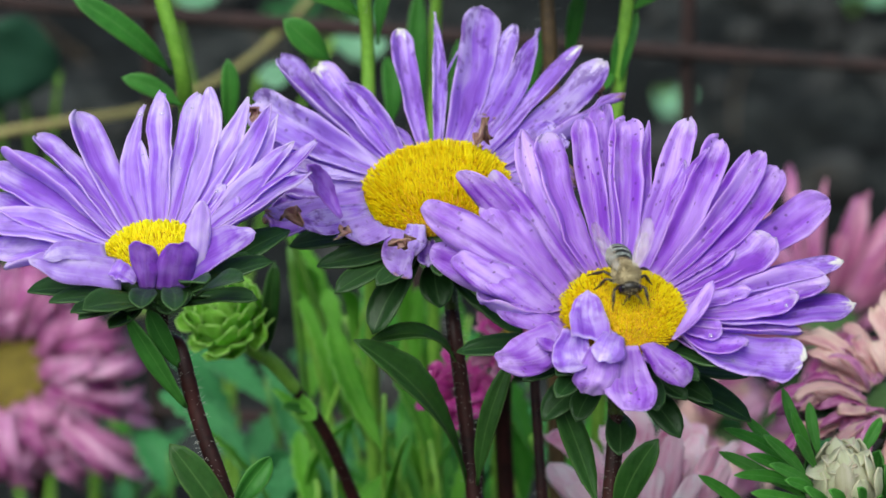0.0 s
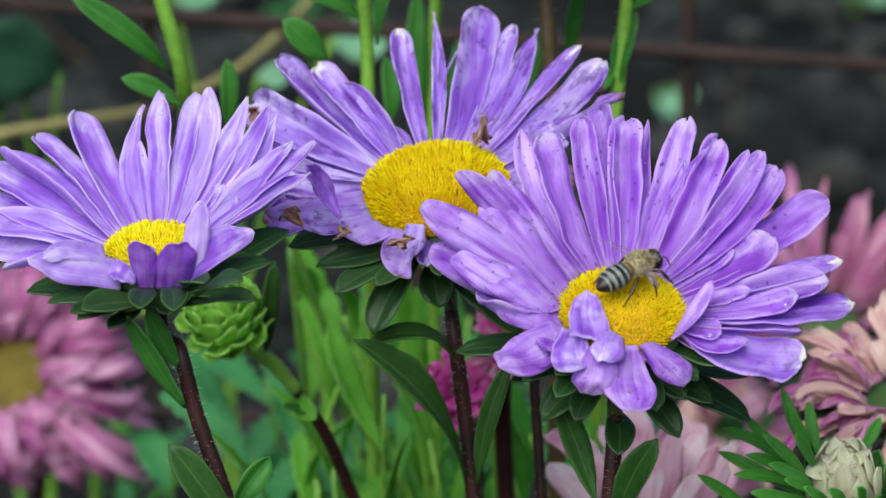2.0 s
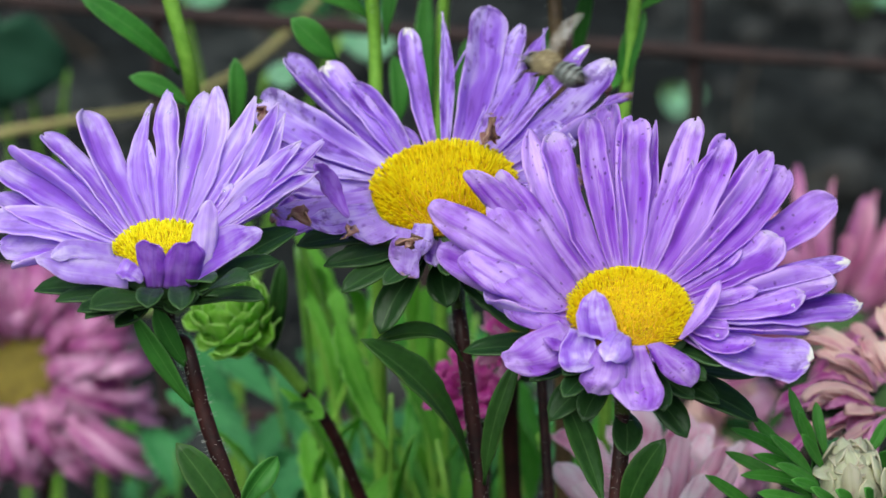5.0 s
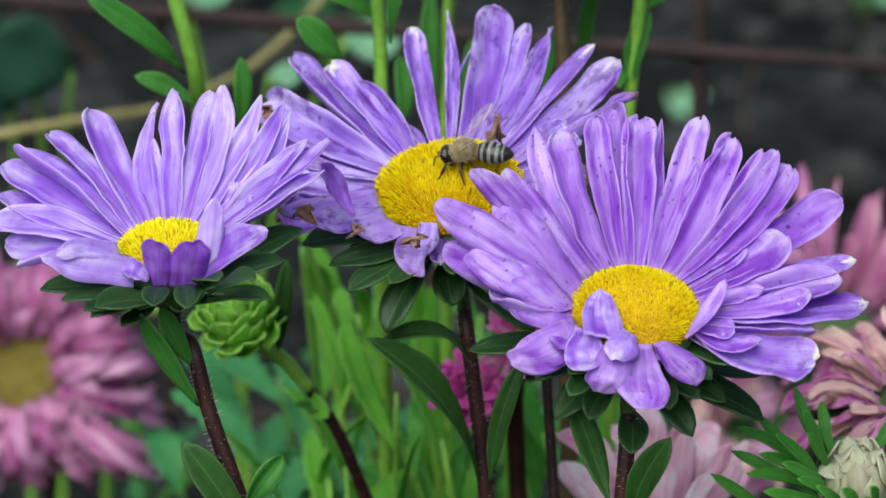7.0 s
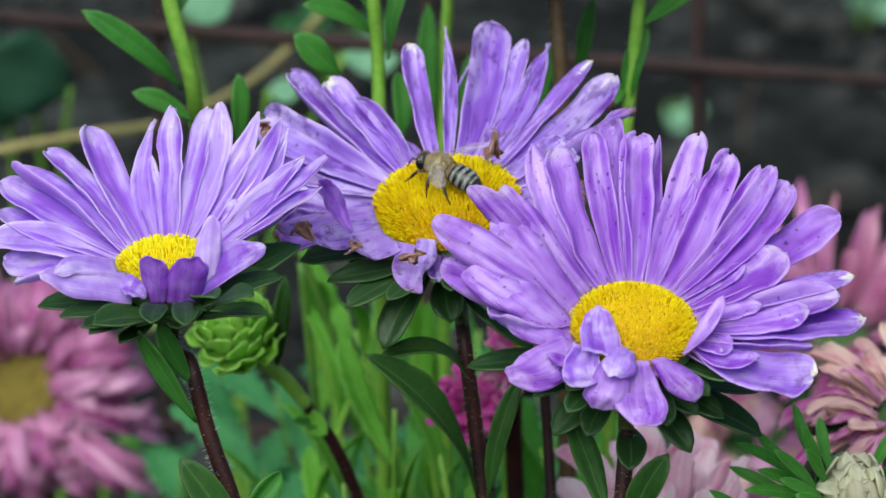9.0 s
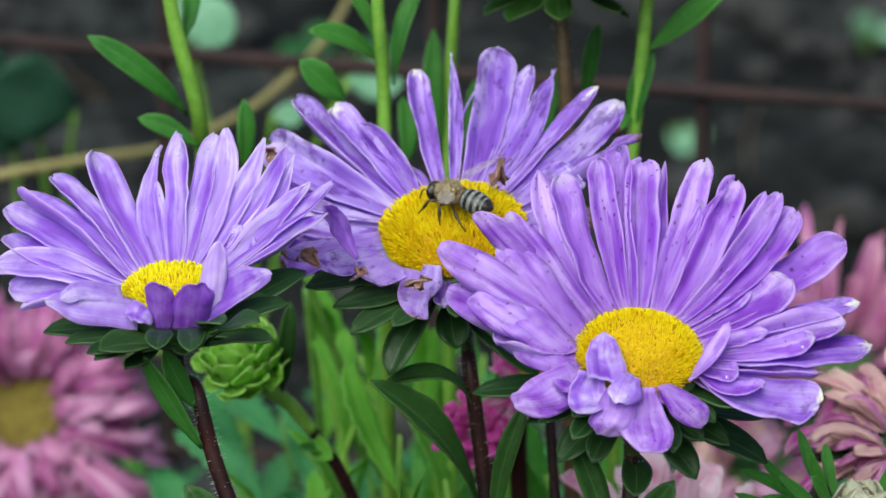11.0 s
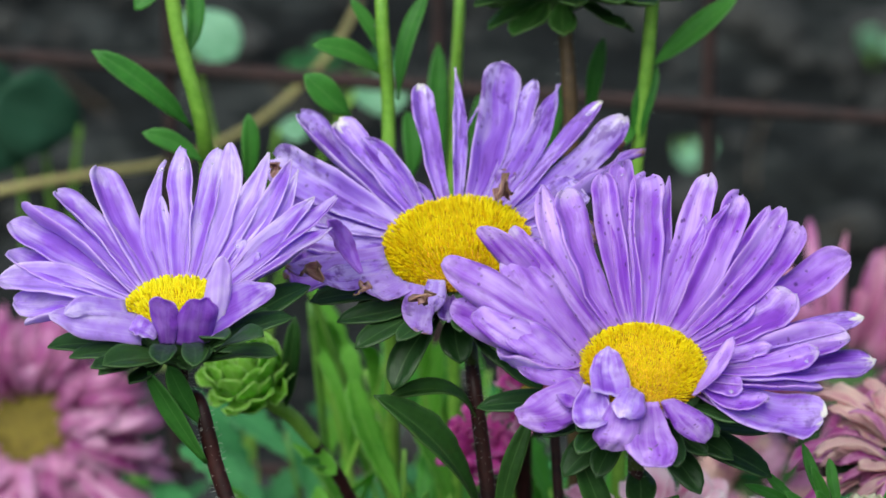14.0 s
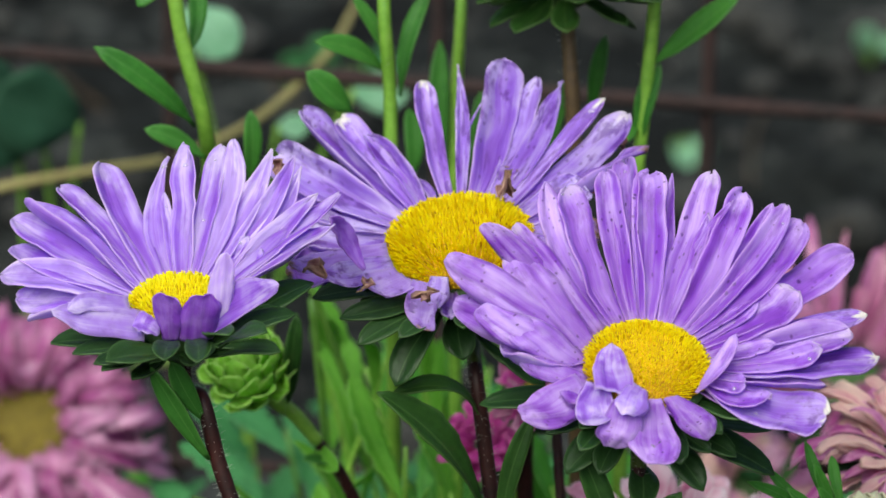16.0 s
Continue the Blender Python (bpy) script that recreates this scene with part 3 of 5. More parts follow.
# ---------------------------------------------------------------- setting: soil and fence
def build_ground():
    def spread(lo, hi, far, n, m):
        mid = [lo + (hi - lo) * i / n for i in range(n + 1)]
        out = [far * (i / m) ** 2.5 for i in range(1, m + 1)]
        return [lo - q for q in reversed(out)] + mid + [hi + q for q in out]
    xs, ys = spread(-0.7, 0.7, 300, 110, 8), spread(0.5, 3.6, 300, 200, 8)
    verts = []
    for y in ys:
        for x in xs:
            p = Vector((x, y, 0))
            near = -0.7 <= x <= 0.7 and 0.5 <= y <= 3.6
            z = 0.016 * noise.noise(p * 6) + 0.012 * abs(noise.noise(p * 19)) + (0.008 * noise.noise(p * 47) if near else 0)
            verts.append((x, y, z - 0.004))
    w = len(xs)
    faces = [(j * w + i, j * w + i + 1, (j + 1) * w + i + 1, (j + 1) * w + i) for j in range(len(ys) - 1) for i in range(w - 1)]
    ob = new("ground", mesh_of("ground", verts, faces, SOIL))
    tagged(ob, "bare dark grey crumbly garden soil", "ground", kind="structure")
    rng = random.Random(5)
    lumps = []
    for _ in range(900):
        x, y = rng.uniform(-0.5, 0.5), rng.uniform(1.2, 3.2)
        r = rng.uniform(0.003, 0.011) if rng.random() < 0.9 else rng.uniform(0.012, 0.022)
        v, f = ball(r, r * rng.uniform(0.7, 1), r * 0.7, 5, 7)
        o = Vector((x, y, r * 0.3))
        lumps.append(([o + Vector(q) * (1 + 0.35 * noise.noise(Vector(q) * 160 + o * 9)) for q in v], f))
    ob = new("clods", mesh_of("clods", *joined(lumps), CLOD))
    tagged(ob, "small grey clods and pebbles lying on the soil", "clods", kind="stuff")


def build_fence():
    """A sagging grid of rusty wire on thin stakes."""
    foot = ground_under((0.0595, 0.9088, 0.3393))
    fence = thing("wire_fence", foot, "rusty brown wire mesh fence standing in the soil", "fence")
    right, left = Vector((0.1817, 0.9065, 0.3318)), Vector((-0.2049, 0.9164, 0.3585))

    def bar(name, a, b, r):
        pts = [Vector(a).lerp(Vector(b), i / 24) for i in range(25)]
        pts = [p + Vector((0, 0.0015 * noise.noise(p * 8), 0.0015 * noise.noise(p * 9 + Vector((3, 1, 2))))) - foot for p in pts]
        part(name, mesh_of(name, *tube(pts, [r * (1 + 0.12 * noise.noise(p * 200)) for p in pts], 8), RUST), fence)

    bar("wire", left, right, 0.0019)
    for drop in (-0.11, 0.105, 0.2):
        o = Vector((0, 0, drop))
        bar("wire", left - o, right - o, 0.0017)
    for x, y in ((1217, 86), (738, 48), (260, 12), (-210, -24), (1690, 118)):
        top = Vector(P_FENCE(x, y))
        bar("stake", (top.x - 0.002, top.y + 0.003, -0.02), (top.x + 0.001, top.y + 0.003, top.z + 0.13), 0.0018)


def P_FENCE(x, y):
    """A point of the fence, from its place along and down the grid in steps of 0.138 mm."""
    a, b = Vector((-0.1082, 0.9135, 0.3523)), Vector((0.0298, 0.9135, 0.3523))
    c = Vector((-0.1082, 0.8663, 0.2226))
    return a + (b - a) * x / 1000 + (c - a) * y / 1000


build_ground()
build_fence()

# ---------------------------------------------------------------- the three violet asters
# Ray florets: turn about the disc in degrees, length in mm, lift in degrees, width in mm,
# bend in degrees, sideways bow as a share of the length, and how pointed the tip is.
WEST_RAYS_1 = [
    (140, 25.5, 18, 5.0, -3, -0.02, 0.1, 0.0),
    (130, 24.1, 22, 4.9, 4, -0.03, 0, 0.0),
    (116, 24.6, 28, 5.0, 15, 0.0, 0, 0.0),
    (94, 22.2, 32, 3.1, 18, 0.13, 0.9, 0.0),
    (97, 16.4, 30, 1.9, 0, -0.02, 0.6, 0.0),
    (87, 23.5, 36, 4.5, 5, -0.01, 0.5, 0.0),
    (74, 23.0, 36, 3.5, 4, 0.01, 0.25, 0.0),
    (70, 24.2, 38, 3.4, 7, -0.07, 0.3, 0.0),
    (56, 24.1, 36, 4.2, 15, 0.0, 0.8, 0.0),
    (48, 24.4, 33, 3.8, 16, -0.02, 0.7, 0.0),
    (45, 23.8, 31, 3.4, 21, -0.06, 0.8, 0.0),
    (51, 19.0, 28, 3.2, 18, -0.06, 0.4, 0.0),
]
WEST_RAYS_2 = [
    (34, 21.9, 28, 4.1, 12, -0.01, 0.8, 0.0),
    (30, 24.1, 24, 5.0, -1, -0.03, 0.8, 0.0),
    (22, 20.5, 20, 3.8, -12, -0.02, 0.6, 0.08),
    (27, 18.6, 15, 4.1, -3, -0.04, 0.5, 0.05),
    (32, 12.4, 20, 5.8, 16, -0.04, 0.3, 0.0),
    (144, 26.1, 12, 4.9, -1, -0.0, 0.2, 0.0),
    (151, 23.4, 8, 5.6, 1, 0.0, 0.15, 0.0),
    (161, 22.3, 4, 5.7, -10, -0.03, 0.2, -0.07),
    (167, 18.6, 0, 5.7, -2, -0.02, 0.2, -0.12),
    (178, 16.4, -4, 4.0, -7, -0.03, 0.3, -0.2),
]
WEST_RAYS_3 = [
    (133, 19.0, 18, 3.0, 4, 0.03, 0.4, 0.0),
    (34, 9.8, 26, 3.8, 14, -0.02, 0.4, 0.0),
    (46, 10.3, 32, 3.1, 11, -0.01, 0.5, 0.0),
]
MID_RAYS_1 = [
    (129, 30.1, 16, 5.4, 24, -0.01, 0, 0.0),
    (123, 24.6, 17, 4.7, 11, -0.01, 0, 0.0),
    (120, 19.5, 16, 3.6, 1, -0.07, 0.3, 0.0),
    (112, 8.9, 12, 1.5, -5, -0.12, 0.6, 0.0),
    (143, 26.5, 12, 6.8, -3, 0.04, 0.15, 0.0),
    (150, 21.9, 10, 6.6, 6, 0.06, 0.15, 0.0),
    (162, 16.8, 7, 6.7, 11, 0.05, 0.15, 0.0),
    (173, 14.0, 3, 6.8, 11, 0.04, 0.15, 0.0),
    (184, 16.9, -2, 7.4, 7, 0.05, 0.1, -0.05),
    (194, 12.0, -6, 6.5, 6, 0.05, 0.1, -0.02),
]
MID_RAYS_2 = [
    (98, 26.1, 20, 3.8, 12, 0.02, 0.05, 0.0),
    (88, 26.7, 24, 2.6, 18, -0.01, 0.9, 0.0),
    (80, 19.6, 25, 0.6, 38, 0.16, 0.9, 0.0),
    (77, 29.4, 19, 5.9, 10, -0.03, 0.05, 0.0),
    (67, 26.7, 18, 4.0, 12, -0.04, 0.1, 0.0),
    (61, 27.4, 16, 4.1, -5, -0.06, 0.9, 0.0),
    (47, 26.4, 16, 4.1, 4, 0.0, 0.4, 0.0),
    (39, 26.3, 14, 5.8, 11, -0.03, 0.2, 0.0),
    (28, 24.0, 11, 4.3, -3, -0.04, 0.9, 0.0),
    (59, 8.0, 20, 3.1, 32, 0.15, 0.1, 0.0),
]
MID_RAYS_3 = [
    (18, 12.3, 13, 5.5, -2, 0.04, 0.2, 0.0),
    (6, 9.5, 9, 5.8, -6, 0.04, 0.15, 0.05),
    (352, 11.9, 5, 6.1, 8, -0.01, 0.15, 0.05),
    (338, 7.6, 0, 5.9, -1, 0.0, 0.15, 0.0),
    (322, 6.7, -6, 5.0, -9, -0.0, 0.15, 0.0),
    (30, 12.7, 14, 4.5, 4, 0.0, 0.3, 0.0),
]
EAST_RAYS_1 = [
    (169, 12.8, 0, 10.0, 13, 0.14, 0.05, 0.0),
    (119, 25.6, 29, 3.6, 4, 0.09, 0.3, 0.0),
    (113, 24.0, 30, 5.1, -7, 0.07, 0, 0.0),
    (100, 26.4, 25, 4.1, 1, 0.02, 0, 0.0),
    (94, 29.7, 19, 4.5, -19, 0.02, 0, 0.0),
]
EAST_RAYS_2 = [
    (88, 25.5, 28, 5.2, 6, 0.0, 0, 0.0),
    (82, 27.0, 23, 3.1, 10, 0.0, 0.9, 0.0),
    (72, 27.5, 26, 4.2, 6, 0.01, 0.05, 0.0),
    (62, 22.7, 33, 1.4, 21, 0.11, 0.3, 0.0),
    (69, 20.3, 26, 2.3, 6, -0.03, 0.4, 0.0),
    (62, 25.5, 27, 4.7, 11, -0.05, 0, 0.0),
    (54, 26.3, 24, 3.0, 9, -0.04, 0.25, 0.0),
    (50, 26.9, 23, 3.7, 6, -0.04, 0.15, 0.0),
    (45, 26.6, 20, 5.1, 8, -0.06, 0, 0.0),
    (33, 29.0, 14, 6.5, 10, -0.01, 0.05, 0.0),
    (27, 18.1, 20, 6.2, 14, 0.01, 0, 0.0),
    (16, 25.8, 8, 4.0, 6, 0.02, 0.05, 0.0),
]
EAST_RAYS_3 = [
    (9, 22.5, 7, 5.7, 10, 0.02, 0.05, 0.0),
    (3, 25.7, 4, 6.3, 12, -0.01, 0.1, 0.0),
    (353, 17.8, 1, 4.4, 13, 0.01, 0.25, 0.0),
    (3, 17.2, 11, 3.8, 21, -0.04, 0.15, 0.0),
    (343, 18.7, -3, 7.1, 27, -0.06, 0, 0.0),
    (341, 10.4, 2, 3.9, 31, -0.12, 0.3, 0.0),
]
EAST_RAYS_4 = [
    (34, 11.9, 18, 2.5, 5, -0.0, 0.15, 0.0),
    (345, 6.3, 5, 3.6, 12, -0.03, 0.15, 0.0),
    (295, 2.4, -1, 3.2, -23, -0.06, 0.05, 0.0),
    (200, 5.0, 2, 9.1, -21, -0.01, 0.05, 0.0),
    (10, 10.6, 12, 3.5, 0, 0.02, 0.25, 0.0),
]


def violet_aster(label, centre, normal, radius, lists, stem, material, seed, dome, second=14, ring_lift=6, withered=(), bleached=(), count=1400, spiky=1.0, disc_size=0.96, yellow=None, green_neck=True, dark_front=None, bare=None):
    rng = random.Random(seed)
    plant = thing("aster", ground_under(stem[0]), label, "flower", "violet asters in bloom")
    m = Matrix.Translation(-plant.location) @ head_pose(centre, normal)
    disc_parts(plant, m, radius * disc_size, dome, rng, count, spiky=spiky, yellow=yellow)
    n = 0
    for rows in lists:
        for az, length, lift, width, bend, bow, point, *roll in rows:
            mat = VIOLET_WITHERED if n in withered else VIOLET_BLEACHED if n in bleached else material
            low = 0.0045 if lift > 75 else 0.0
            # petals standing before the disc take the violet with shade painted in
            mat = dark_front if low and dark_front else mat
            ray_petal(plant, m, az, length / 1000 + low, lift, width / 1000, bend, radius * (1.12 if low else 1.0), mat, rng, base_z=rng.uniform(-0.0007, -0.0001) - low, bow=bow, point=point, wet=True, roll=roll[0] + rng.uniform(-0.18, 0.18) * (0.0 if low else 1.0),
                      crumple=rng.uniform(0.7, 1.2) if n in withered else 0.12 if low else rng.uniform(0.1, 0.36), trough=0.45 if length < 13 and bend < -30 else 0.15)
            n += 1
    lifts = [(r[0], r[2], r[1]) for rows in lists for r in rows]
    for i in range(second):
        az = 360 * (i + 0.5) / second + rng.uniform(-8, 8)
        if math.sin(radians(az)) > 0.2 or bare and abs((az - bare[0] + 180) % 360 - 180) < bare[1]:
            continue
        near = sorted(lifts, key=lambda q: abs((q[0] - az + 180) % 360 - 180))[:3]
        ray_petal(plant, m, az, min(q[2] for q in near) / 1000 * rng.uniform(0.75, 0.9), min(q[1] for q in near) - rng.uniform(2, 7), rng.uniform(0.003, 0.004), rng.uniform(-5, 12),
                  radius, material, rng, base_z=-0.0016)
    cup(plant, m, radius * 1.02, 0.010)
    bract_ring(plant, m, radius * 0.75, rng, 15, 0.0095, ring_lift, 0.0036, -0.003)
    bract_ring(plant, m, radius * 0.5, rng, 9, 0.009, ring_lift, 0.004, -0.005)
    neck = Vector(centre) - Vector(normal).normalized() * 0.009
    below = neck - Vector(normal).normalized() * 0.006
    add_stem(plant, [ground_under(stem[0])] + list(stem) + [below, neck], 0.0014, 0.00105, STEM_RED, hairs=420, rng=rng)
    if green_neck:
        add_stem(plant, list(stem[-2:]) + [below, neck], 0.00112, 0.0012, STEM_OLIVE, name="neck", rng=rng)
    return plant


west = violet_aster("violet aster with cupped petals on a dark red stem", (-0.0429, 0.5407, 0.4225), (-0.066, -0.196, 0.978), 0.0068, [WEST_RAYS_1, WEST_RAYS_2, WEST_RAYS_3],
                    [(-0.0267, 0.5306, 0.3673), (-0.0324, 0.5324, 0.3869), (-0.0369, 0.5351, 0.4003), (-0.0394, 0.5374, 0.4093)], VIOLET_COOL, 11, 0.0028, second=14, count=900, disc_size=0.97, spiky=1.6, yellow=FLORET_FRESH, green_neck=False, dark_front=VIOLET_DARK, bare=(270, 125))
mid = violet_aster("ageing violet aster with specked petals and withered brown tips", (-0.0012, 0.5723, 0.4212), (-0.126, -0.285, 0.950), 0.0111, [MID_RAYS_1, MID_RAYS_2, MID_RAYS_3],
                   [(0.0059, 0.5623, 0.3522), (0.0048, 0.5651, 0.3745), (0.0030, 0.5675, 0.3899), (0.0017, 0.5690, 0.3998)], VIOLET_SPECKED, 12, 0.0032, second=2, spiky=1.35, count=2200,
                   withered=(8, 18, 19, 22), bleached=(1, 10, 16))
east = violet_aster("large open violet aster with yellow centre on a dark stem", (0.0263, 0.5314, 0.4168), (0.037, -0.337, 0.941), 0.0093, [EAST_RAYS_1, EAST_RAYS_2, EAST_RAYS_3, EAST_RAYS_4],
                    [(0.0243, 0.5260, 0.3694), (0.0249, 0.5305, 0.3877), (0.0255, 0.5325, 0.3959)], VIOLET, 13, 0.0032, second=20, count=2600, spiky=0.8, ring_lift=-4, bleached=(16, 18, 21), bare=(240, 80))

# broad petals that stand up before the disc of the cupped bloom; shade and light are put into their violets
_r = random.Random(29)
for corners, bulge, mat, hook, dip in ((((-0.0445, 0.5338, 0.4195), (-0.0422, 0.5335, 0.4196), (-0.0409, 0.5318, 0.4269), (-0.0462, 0.5322, 0.4285)), 0.0008, VIOLET_DARK, 0.12, 0.0),
                                       (((-0.0423, 0.5335, 0.4196), (-0.0372, 0.5340, 0.4197), (-0.0353, 0.5322, 0.4276), (-0.0412, 0.5318, 0.4276)), 0.0009, VIOLET_DARK, 0.1, -0.06),
                                       (((-0.0384, 0.5345, 0.4197), (-0.0351, 0.5350, 0.4211), (-0.0335, 0.5365, 0.4312), (-0.0373, 0.5360, 0.4310)), 0.0007, VIOLET_UNDER, 0.0, -0.3),
                                       (((-0.0360, 0.5375, 0.4261), (-0.0377, 0.5335, 0.4201), (-0.0271, 0.5330, 0.4284), (-0.0296, 0.5350, 0.4301)), 0.0006, VIOLET_COOL, 0.3, 0.0),
                                       (((-0.0477, 0.5350, 0.4236), (-0.0448, 0.5340, 0.4222), (-0.0456, 0.5315, 0.4203), (-0.0490, 0.5320, 0.4215)), 0.0005, VIOLET_COOL, 0.2, 0.0),
                                       (((-0.0480, 0.5370, 0.4232), (-0.0471, 0.5330, 0.4198), (-0.0604, 0.5310, 0.4223), (-0.0611, 0.5330, 0.4254)), 0.0007, VIOLET_COOL, 0.15, 0.0),
                                       (((-0.0499, 0.5380, 0.4247), (-0.0492, 0.5360, 0.4231), (-0.0573, 0.5325, 0.4249), (-0.0585, 0.5335, 0.4277)), 0.0006, VIOLET_COOL, 0.5, 0.0)):
    cupped_petal(west, corners, bulge, mat, _r, hook, dip)

# broad blunt petals of the large bloom that overlap and hang before its disc; the paler violet on three imitates light
_r = random.Random(31)
for corners, bulge, hook, dip, *mat in ((((0.0150, 0.5395, 0.4209), (0.0175, 0.5395, 0.4216), (0.0063, 0.5450, 0.4342), (0.0001, 0.5455, 0.4331)), 0.0008, 0.1, -0.05),
                                  (((0.0187, 0.5360, 0.4185), (0.0204, 0.5370, 0.4206), (0.0089, 0.5465, 0.4348), (0.0048, 0.5460, 0.4321)), 0.0008, -0.25, 0),
                                  (((0.0174, 0.5345, 0.4173), (0.0191, 0.5355, 0.4194), (-0.0013, 0.5430, 0.4321), (-0.0051, 0.5415, 0.4267)), 0.001, -0.3, 0),
                                  (((0.0170, 0.5338, 0.4168), (0.0191, 0.5350, 0.4190), (0.0101, 0.5425, 0.4312), (0.0031, 0.5420, 0.4296)), 0.0008, -0.3, 0),
                                  (((0.0171, 0.5318, 0.4155), (0.0178, 0.5335, 0.4176), (-0.0006, 0.5420, 0.4266), (-0.0038, 0.5390, 0.4205)), 0.001, -0.3, 0),
                                  (((0.0171, 0.5312, 0.4153), (0.0180, 0.5325, 0.4176), (0.0050, 0.5350, 0.4254), (-0.0014, 0.5342, 0.4221)), 0.0012, -0.4, 0),
                                  (((0.0173, 0.5300, 0.4146), (0.0181, 0.5315, 0.4171), (0.0099, 0.5338, 0.4244), (0.0034, 0.5326, 0.4212)), 0.0012, -0.4, 0),
                                  (((0.0181, 0.5265, 0.4150), (0.0170, 0.5285, 0.4169), (0.0078, 0.5305, 0.4191), (0.0077, 0.5290, 0.4158)), 0.0012, -0.3, 0),
                                  (((0.0188, 0.5245, 0.4126), (0.0160, 0.5275, 0.4168), (0.0075, 0.5245, 0.4137), (0.0107, 0.5228, 0.4086)), 0.0012, -0.3, 0),
                                  (((0.0174, 0.5245, 0.4169), (0.0208, 0.5235, 0.4164), (0.0215, 0.5195, 0.4115), (0.0147, 0.5200, 0.4118)), -0.0011, 0.3, 0, VIOLET_COOL),
                                  (((0.0213, 0.5225, 0.4148), (0.0255, 0.5215, 0.4145), (0.0243, 0.5178, 0.4085), (0.0180, 0.5185, 0.4096)), 0.0009, -0.2, 0),
                                  (((0.0255, 0.5220, 0.4152), (0.0281, 0.5220, 0.4152), (0.0316, 0.5166, 0.4069), (0.0226, 0.5168, 0.4073)), -0.0008, 0.15, 0),
                                  (((0.0237, 0.5232, 0.4172), (0.0260, 0.5226, 0.4160), (0.0257, 0.5184, 0.4137), (0.0206, 0.5184, 0.4152)), 0.0003, -0.15, 0, VIOLET_COOL),
                                  (((0.0285, 0.5225, 0.4150), (0.0304, 0.5230, 0.4152), (0.0372, 0.5200, 0.4123), (0.0331, 0.5185, 0.4089)), 0.0008, -0.2, 0),
                                  (((0.0186, 0.5218, 0.4169), (0.0243, 0.5212, 0.4161), (0.0226, 0.5268, 0.4218), (0.0189, 0.5270, 0.4215)), -0.0006, 0.1, 0, VIOLET_COOL)):
    cupped_petal(east, corners, bulge, mat[0] if mat else VIOLET, _r, hook, dip)

# drooping petals along the low edge of the ageing bloom
_r = random.Random(37)
for corners, bulge, hook, dip, mat in ((((-0.0124, 0.5680, 0.4228), (-0.0117, 0.5650, 0.4206), (-0.0267, 0.5590, 0.4201), (-0.0277, 0.5615, 0.4225)), 0.0006, -0.2, 0, VIOLET_WITHERED),
                                       (((-0.0119, 0.5660, 0.4213), (-0.0104, 0.5630, 0.4192), (-0.0210, 0.5575, 0.4186), (-0.0228, 0.5600, 0.4214)), 0.0007, -0.3, 0, VIOLET_SPECKED),
                                       (((-0.0111, 0.5640, 0.4202), (-0.0073, 0.5605, 0.4185), (-0.0139, 0.5560, 0.4172), (-0.0172, 0.5580, 0.4203)), 0.0008, -0.3, 0, VIOLET_WITHERED),
                                       (((-0.0083, 0.5615, 0.4192), (-0.0047, 0.5600, 0.4190), (-0.0053, 0.5545, 0.4133), (-0.0096, 0.5550, 0.4137)), 0.0018, 0.3, 0.12, VIOLET_WITHERED),
                                       (((-0.0054, 0.5610, 0.4198), (-0.0028, 0.5605, 0.4198), (-0.0028, 0.5570, 0.4166), (-0.0062, 0.5570, 0.4163)), 0.0006, -0.2, 0, VIOLET_SPECKED)):
    cupped_petal(mid, corners, bulge, mat, _r, hook, dip)

# shrivelled petal ends on the ageing bloom
_r = random.Random(17)
for base, tip, w, arch in (((0.0062, 0.5795, 0.4296), (0.0074, 0.5770, 0.4320), 0.0034, 0.75), ((0.0195, 0.5885, 0.4241), (0.0214, 0.5880, 0.4286), 0.003, 0.2), ((0.0202, 0.5822, 0.4215), (0.0213, 0.5780, 0.4187), 0.003, 0.3),
                           ((-0.0228, 0.5602, 0.4224), (-0.0252, 0.5559, 0.4222), 0.0018, 0.3), ((-0.0153, 0.5574, 0.4205), (-0.0167, 0.5531, 0.4204), 0.0016, 0.3), ((-0.0072, 0.5566, 0.4184), (-0.0042, 0.5530, 0.4203), 0.0016, 0.35), ((-0.0279, 0.5823, 0.4304), (-0.0310, 0.5824, 0.4308), 0.0022, 0.15), ((0.0248, 0.6014, 0.4304), (0.0256, 0.6006, 0.4280), 0.0016, 0.2)):
    add_leaf(mid, base, tip, w * 0.75, WITHER, (0.2, -1, 0.3), arch, 0.9, name="petal", label="shrivelled brown petal end", rng=_r, stalk=0.02, crumple=0.0017)

add_leaf(mid, (-0.0154, 0.5575, 0.4222), (-0.0204, 0.5560, 0.4312), 0.0034, VIOLET_DARK, (0.3, -1, 0.9), -0.14, 0.5, crumple=0.0005, name="petal", label="curled violet petal with a brown edge", rng=_r, stalk=0.02)
add_leaf(east, (0.0333, 0.5252, 0.4150), (0.0394, 0.5323, 0.4214), 0.0026, VIOLET, (-0.5, -0.7, 0.5), -0.05, 0.3, name="petal", rng=_r, stalk=0.1)
